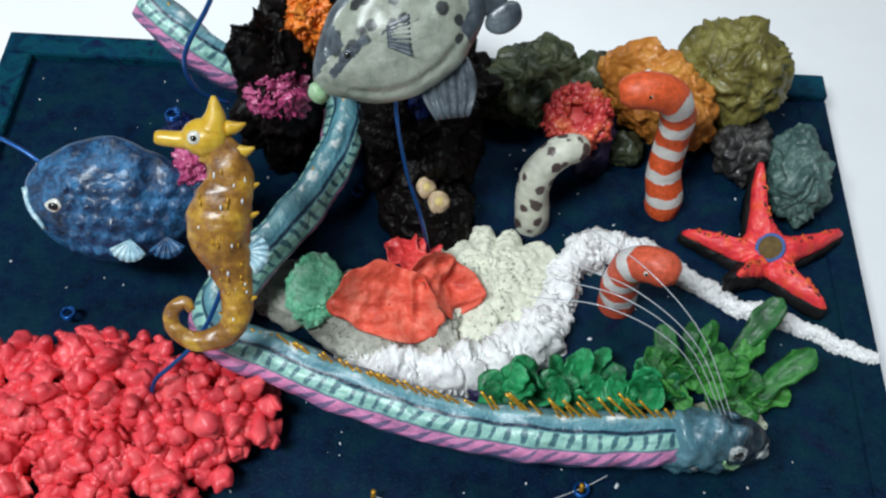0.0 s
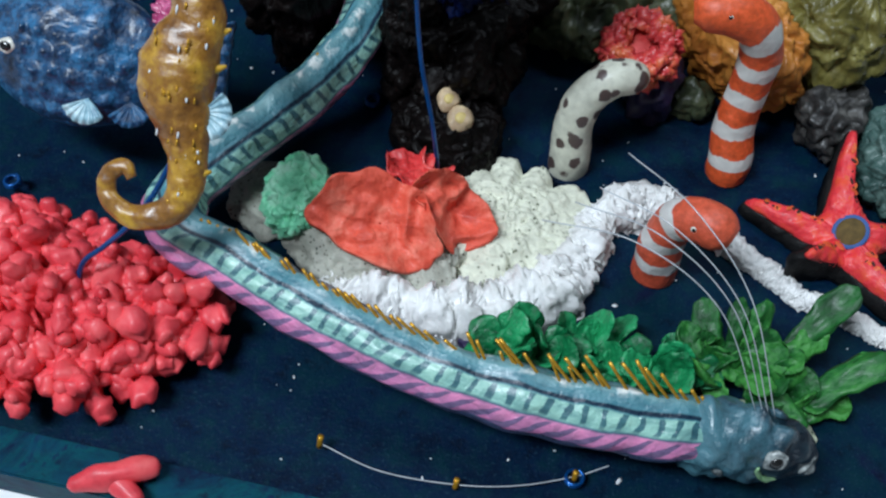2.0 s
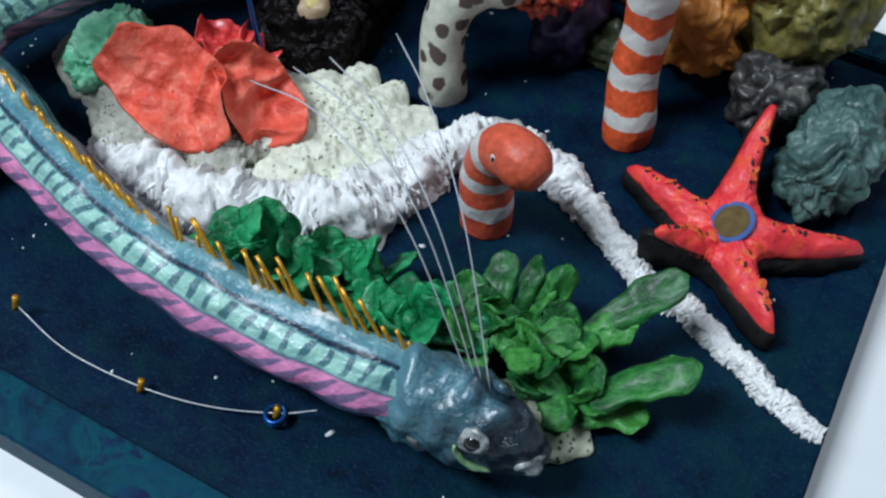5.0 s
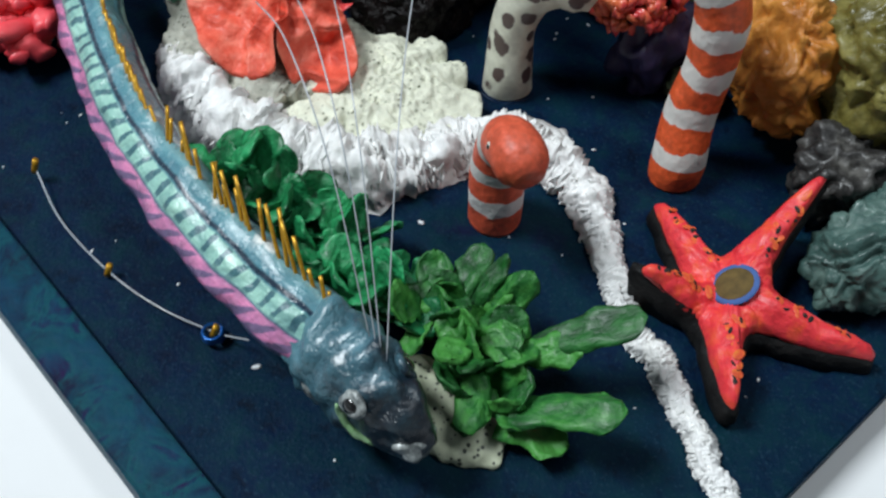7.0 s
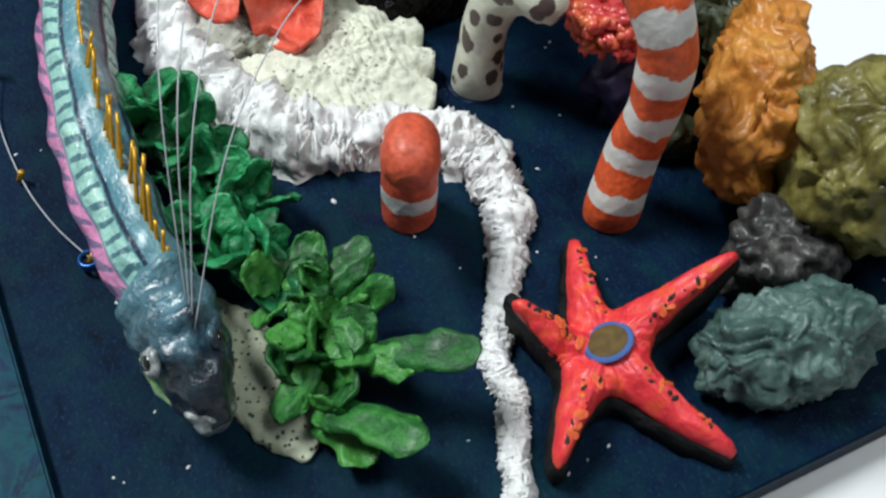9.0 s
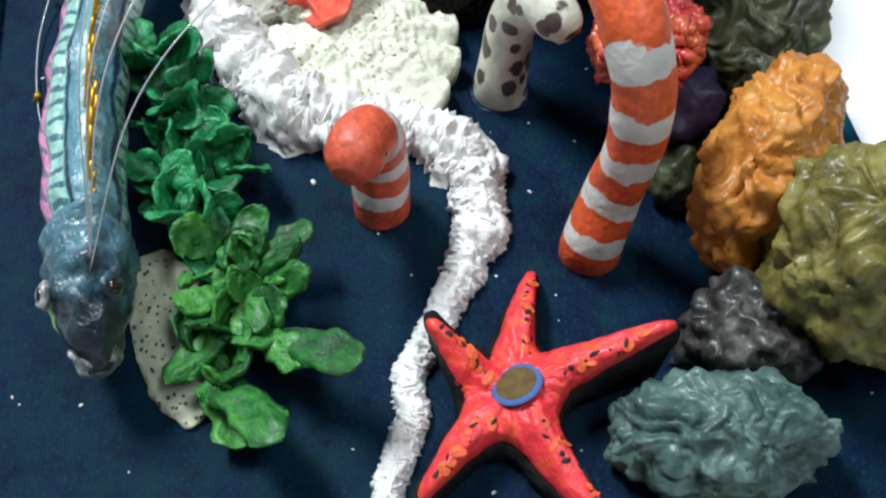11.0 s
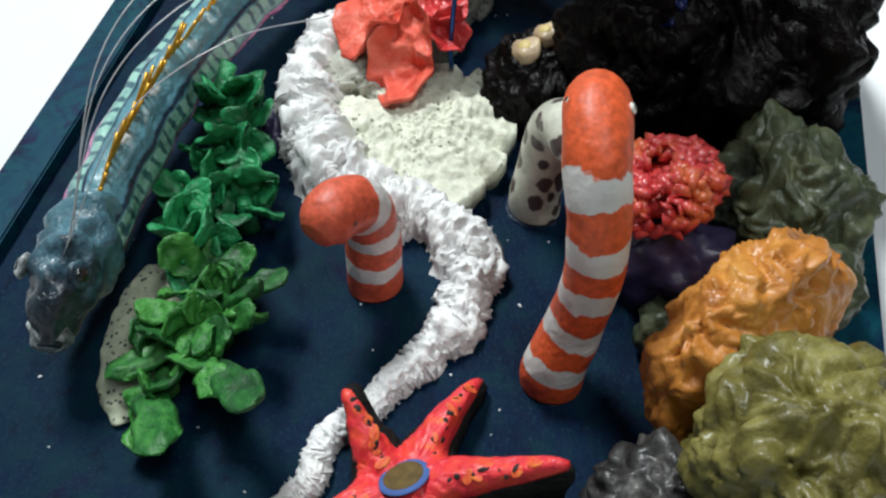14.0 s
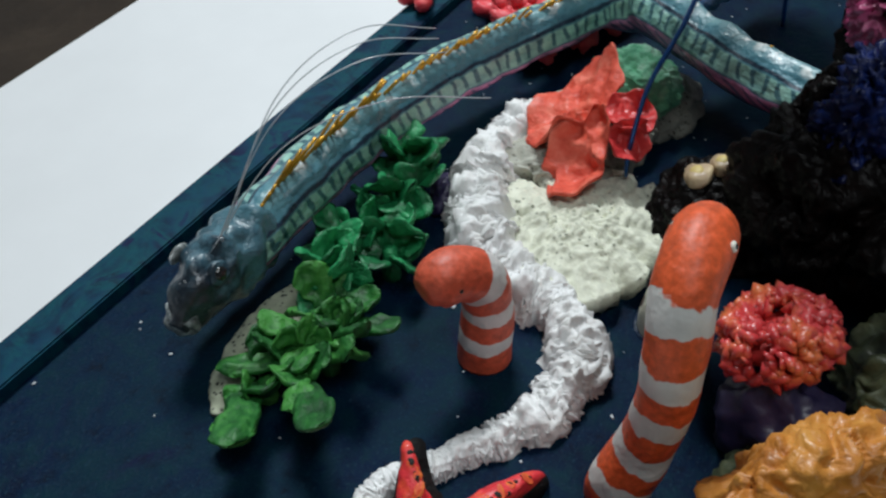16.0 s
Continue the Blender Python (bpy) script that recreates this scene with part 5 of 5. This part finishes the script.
for i in range(60):
    y = rnd.uniform(-0.040, 0.018)
    k = int(np.argmin([abs(r[1] - y) for r in body_rows[:9]]))
    a = rnd.uniform(-0.8, 0.8)
    x = body_rows[k][0] + a * body_rows[k][3]
    z = body_rows[k][3] * 0.72 * math.sqrt(1 - a * a)
    part("gold_fleck", mover(ball((x, y, z), (0.0004, rnd.uniform(0.0006, 0.0016), 0.0003), 1), SH), GOLD if i % 3 else FLECK, sea)


def fan(u, v):
    a = radians(-60 + 120 * u)
    r = 0.0085 * v
    return (r * math.cos(a), r * math.sin(a) * 0.95, 0.0005 * math.sin(u * 40) * v + 0.002 * v * v)


fin(fan, 30, 4, 0.0009, SH @ pose(0.0070, -0.0115, 0.002, 0, 12, -6), PALE_BLUE, sea, "fan_fin", "pale blue ribbed fin")
tagged(part("support_wire", wire([(-0.056, -0.038, 0.066), (-0.062, -0.048, 0.054), (-0.069, -0.055, 0.045), (-0.077, -0.058, 0.036), (-0.084, -0.062, 0.029), (-0.087, -0.068, 0.014)], 0.0009, 8, 8), BLUE_WIRE), "blue wire holding the seahorse above the coral", "wire", "support wires")

# blue fish
BF = lean_frame((-0.110, 0.0085, 0.0446))
bfish = thing("blue_fish_figure", "glossy blue clay fish with scales raised on wire", "fish figure")
fb = bmesh.new()
bmesh.ops.create_icosphere(fb, subdivisions=6, radius=1)
for v in fb.verts:
    n = v.co.copy()
    tall = 0.0255 * (1 - 0.42 * max(n.x, 0) ** 1.3) * (1 - 0.12 * max(-n.x, 0))
    p = Vector((n.x * 0.036, n.y * tall, n.z * 0.0135 * (1 - 0.35 * max(n.x, 0))))
    if n.z > 0 and n.x > -0.45 and n.y < 0.45:
        q = Vector((p.x * 150 + 0.5 * round(p.y * 150), p.y * 150, 0))
        f = q - Vector((round(q.x), round(q.y), 0))
        p.z += 0.0030 * max(0, 0.5 - f.length) * 2 * (0.6 + 0.6 * noise.noise(p * 200))
    for cx, cy, rr in ((0.002, 0.019, 0.006), (0.016, 0.012, 0.006)):
        dd = math.hypot(p.x - cx, p.y - cy)
        if n.z > 0 and dd < rr:
            p.z -= 0.0026 * (1 - (dd / rr) ** 2)
    v.co = p + noise.noise_vector(p * 90) * 0.0016
part("body", mover(fb, BF), BLUEFISH, bfish)


def tail_shape(u, v):
    return (0.030 + 0.020 * u, (v - 0.5) * (0.018 + 0.022 * u), 0.0007 * math.sin(v * 45) * u + 0.0035 * (1 - u))


fin(tail_shape, 8, 36, 0.003, BF, BLUEFISH, bfish, "tail_fin")


def pect(u, v):
    return (0.014 * (v - 0.5) * (0.5 + 0.5 * u), -0.008 * u, 0.0005 * math.sin(v * 50) * u)


fin(fan, 30, 4, 0.0012, BF @ pose(0.009, -0.0125, 0.0125, 0, 0, -95), PALE_BLUE, bfish, "pectoral_fin", "white streaked fin")
fin(fan, 30, 4, 0.0012, BF @ pose(0.022, -0.0115, 0.0090, 0, 0, -80), BLUEFISH, bfish, "ventral_fin")
ey = part("eye", mover(roughen(ball((-0.020, -0.001, 0.0118), (0.0032, 0.0026, 0.0012), 3), 0.0008, 300), BF @ pose(0, 0, 0)), EYE_WHITE, bfish, "pale ringed eye")
part("pupil", mover(ball((-0.020, -0.001, 0.0127), (0.0021, 0.0016, 0.0007), 2), BF), EYE_BLACK, ey)
part("mouth", mover(roughen(tube([(-0.0340, 0.004, 0.0042, 0.0014), (-0.0310, -0.004, 0.0070, 0.0012), (-0.0250, -0.011, 0.0088, 0.0009)], 8, 4, up=(0, 0, 1)), 0.0006, 200), BF), PALE_BLUE, bfish, "pale blue lips")
tagged(part("support_wire", wire([(-0.170, 0.034, 0.052), (-0.158, 0.030, 0.051), (-0.145, 0.024, 0.048), (-0.135, 0.018, 0.040)], 0.0009, 8, 6), BLUE_WIRE), "blue wire running out from the blue fish", "wire", "support wires")
tagged(part("support_wire", wire([(-0.118, 0.012, 0.040), (-0.118, 0.014, 0.020), (-0.118, 0.016, 0.0)], 0.0009, 8, 4), BLUE_WIRE), "blue wire post under the blue fish", "wire", "support wires")

# ocean sunfish
MF = lean_frame((-0.001, 0.0345, 0.117)) @ pose(0, 0, 0, 0, 0, 36)
mola = thing("sunfish_figure", "grey clay ocean sunfish with dark spots raised on blue wire", "fish figure")
mb = bmesh.new()
bmesh.ops.create_icosphere(mb, subdivisions=6, radius=1)
for v in mb.verts:
    n = v.co.copy()
    p = Vector((n.x * 0.034, n.y * 0.0225 * (1 - 0.45 * max(-n.x, 0) ** 2), n.z * 0.0120))
    q = math.hypot(n.x, n.y)
    p.z -= 0.0011 * math.exp(-((q - 0.80) / 0.07) ** 2) * (1 if n.z > 0 and n.x > -0.7 else 0)
    v.co = p + noise.noise_vector(p * 100) * 0.0012
mb.faces.ensure_lookup_table()
for f in mb.faces:
    c = f.calc_center_median()
    rim = math.hypot(c.x / 0.034, c.y / 0.0225)
    edge = 0.80 + 0.12 * noise.noise(c * 90)
    dark = rim > edge and (c.y > 0.003 or c.x > 0.020) or (c.x < -0.016 and c.y > 0.004 + 0.004 * noise.noise(c * 130)) or (abs(c.y - 0.0025 - 0.25 * (c.x + 0.017)) < 0.0016 and -0.026 < c.x < -0.008)
    f.material_index = 1 if dark else 2 if c.y < 0.002 + 0.006 * noise.noise(c * 60) and c.x < 0.016 else 0
part("body", mover(mb, MF), (MOLA, MOLA_DARK, MOLA_PALE), mola)
part("lips", mover(roughen(ball((-0.034, -0.002, 0.001), (0.0036, 0.0042, 0.0046), 3), 0.0006, 250), MF), MINT_LIP, mola, "pale green lips")
for k in range(5):
    part("tail_scallop", mover(roughen(ball((0.0355 + 0.002 * math.cos(k), 0.016 - k * 0.008, 0), (0.0070, 0.0052, 0.0024), 3), 0.0006, 200), MF), MOLA_DARK, mola, "grey scalloped tail lobe")


def low_fin(u, v):
    return ((v - 0.5) * 0.016 * (0.75 + 0.5 * math.sin(math.pi * u)), -0.024 * u, 0.0006 * math.sin(v * 34) + 0.001 * noise.noise(Vector((u * 4, v * 4, 1))))


fin(low_fin, 12, 24, 0.003, MF @ pose(0.011, -0.014, 0.000, 0, 0, -26), MOLA_DARK, mola, "anal_fin", "dark ribbed fin")
fin(low_fin, 12, 24, 0.003, MF @ pose(0.013, 0.018, 0.000, 0, 0, 170), MOLA_DARK, mola, "dorsal_fin", "dark ribbed fin")
fin(pect, 8, 30, 0.0012, MF @ pose(-0.002, 0.001, 0.0125, 0, 0, 60), MOLA_DARK, mola, "pectoral_fin", "small grey fin")
ey = part("eye", mover(ball((-0.017, 0.003, 0.0098), (0.0034, 0.0022, 0.0014), 3), MF), MOLA_DARK, mola, "dark sunken eye")
part("pupil", mover(ball((-0.017, 0.003, 0.0109), (0.0013, 0.0013, 0.0007), 2), MF), EYE_BLACK, ey)
tagged(part("support_wire", wire([(0.000, 0.026, 0.105), (0.000, 0.020, 0.092), (0.004, 0.014, 0.066), (0.010, 0.008, 0.045), (0.0135, 0.006, 0.023), (0.0137, 0.006, 0.012)], 0.0008, 8, 8), BLUE_WIRE), "blue wire holding the sunfish over the reef", "wire", "support wires")
tagged(part("support_wire", wire([(-0.062, 0.062, 0.125), (-0.072, 0.056, 0.105), (-0.082, 0.046, 0.088), (-0.080, 0.044, 0.072), (-0.070, 0.048, 0.060)], 0.0010, 8, 8), BLUE_WIRE), "blue wire standing over the black rock", "wire", "support wires")

# ---- paint flecks on the board ----
rnd = random.Random(31)
fl = bmesh.new()
for _ in range(180):
    x, y = rnd.uniform(IX0 + 0.004, IX1 - 0.004), rnd.uniform(IY0 + 0.003, IY1 - 0.004)
    r = rnd.uniform(0.00015, 0.0005) * (2.0 if rnd.random() < 0.12 else 1)
    bmesh.ops.create_icosphere(fl, subdivisions=1, radius=1, matrix=Matrix.LocRotScale((x, y, 0.0002), Euler((0, 0, rnd.uniform(0, 3))), (r * rnd.uniform(0.8, 2.2), r, 0.0003)))
tagged(part("paint_flecks", fl, FLECK), "scattered tiny white clay crumbs on the board", "crumbs", kind="stuff")

# ---- glue puddles and a small purple lump ----
for x, y, r in ((0.0568, 0.0398, 0.0100), (0.1170, 0.0522, 0.0080)):
    g = ball((x, y, 0.0), (r, r * 0.94, 0.0008), 4)
    tagged(part("glue_puddle", roughen(g, 0.0006, 260), GLUE), "glossy dark dried glue puddle round an eel", "glue", "glue puddles")
tagged(part("purple_lump", lump((0.041, -0.045, 0.003), (0.009, 0.006, 0.006), 91, detail=4), PURPLE), "small dark purple clay lump beside the plant", "clay lump")
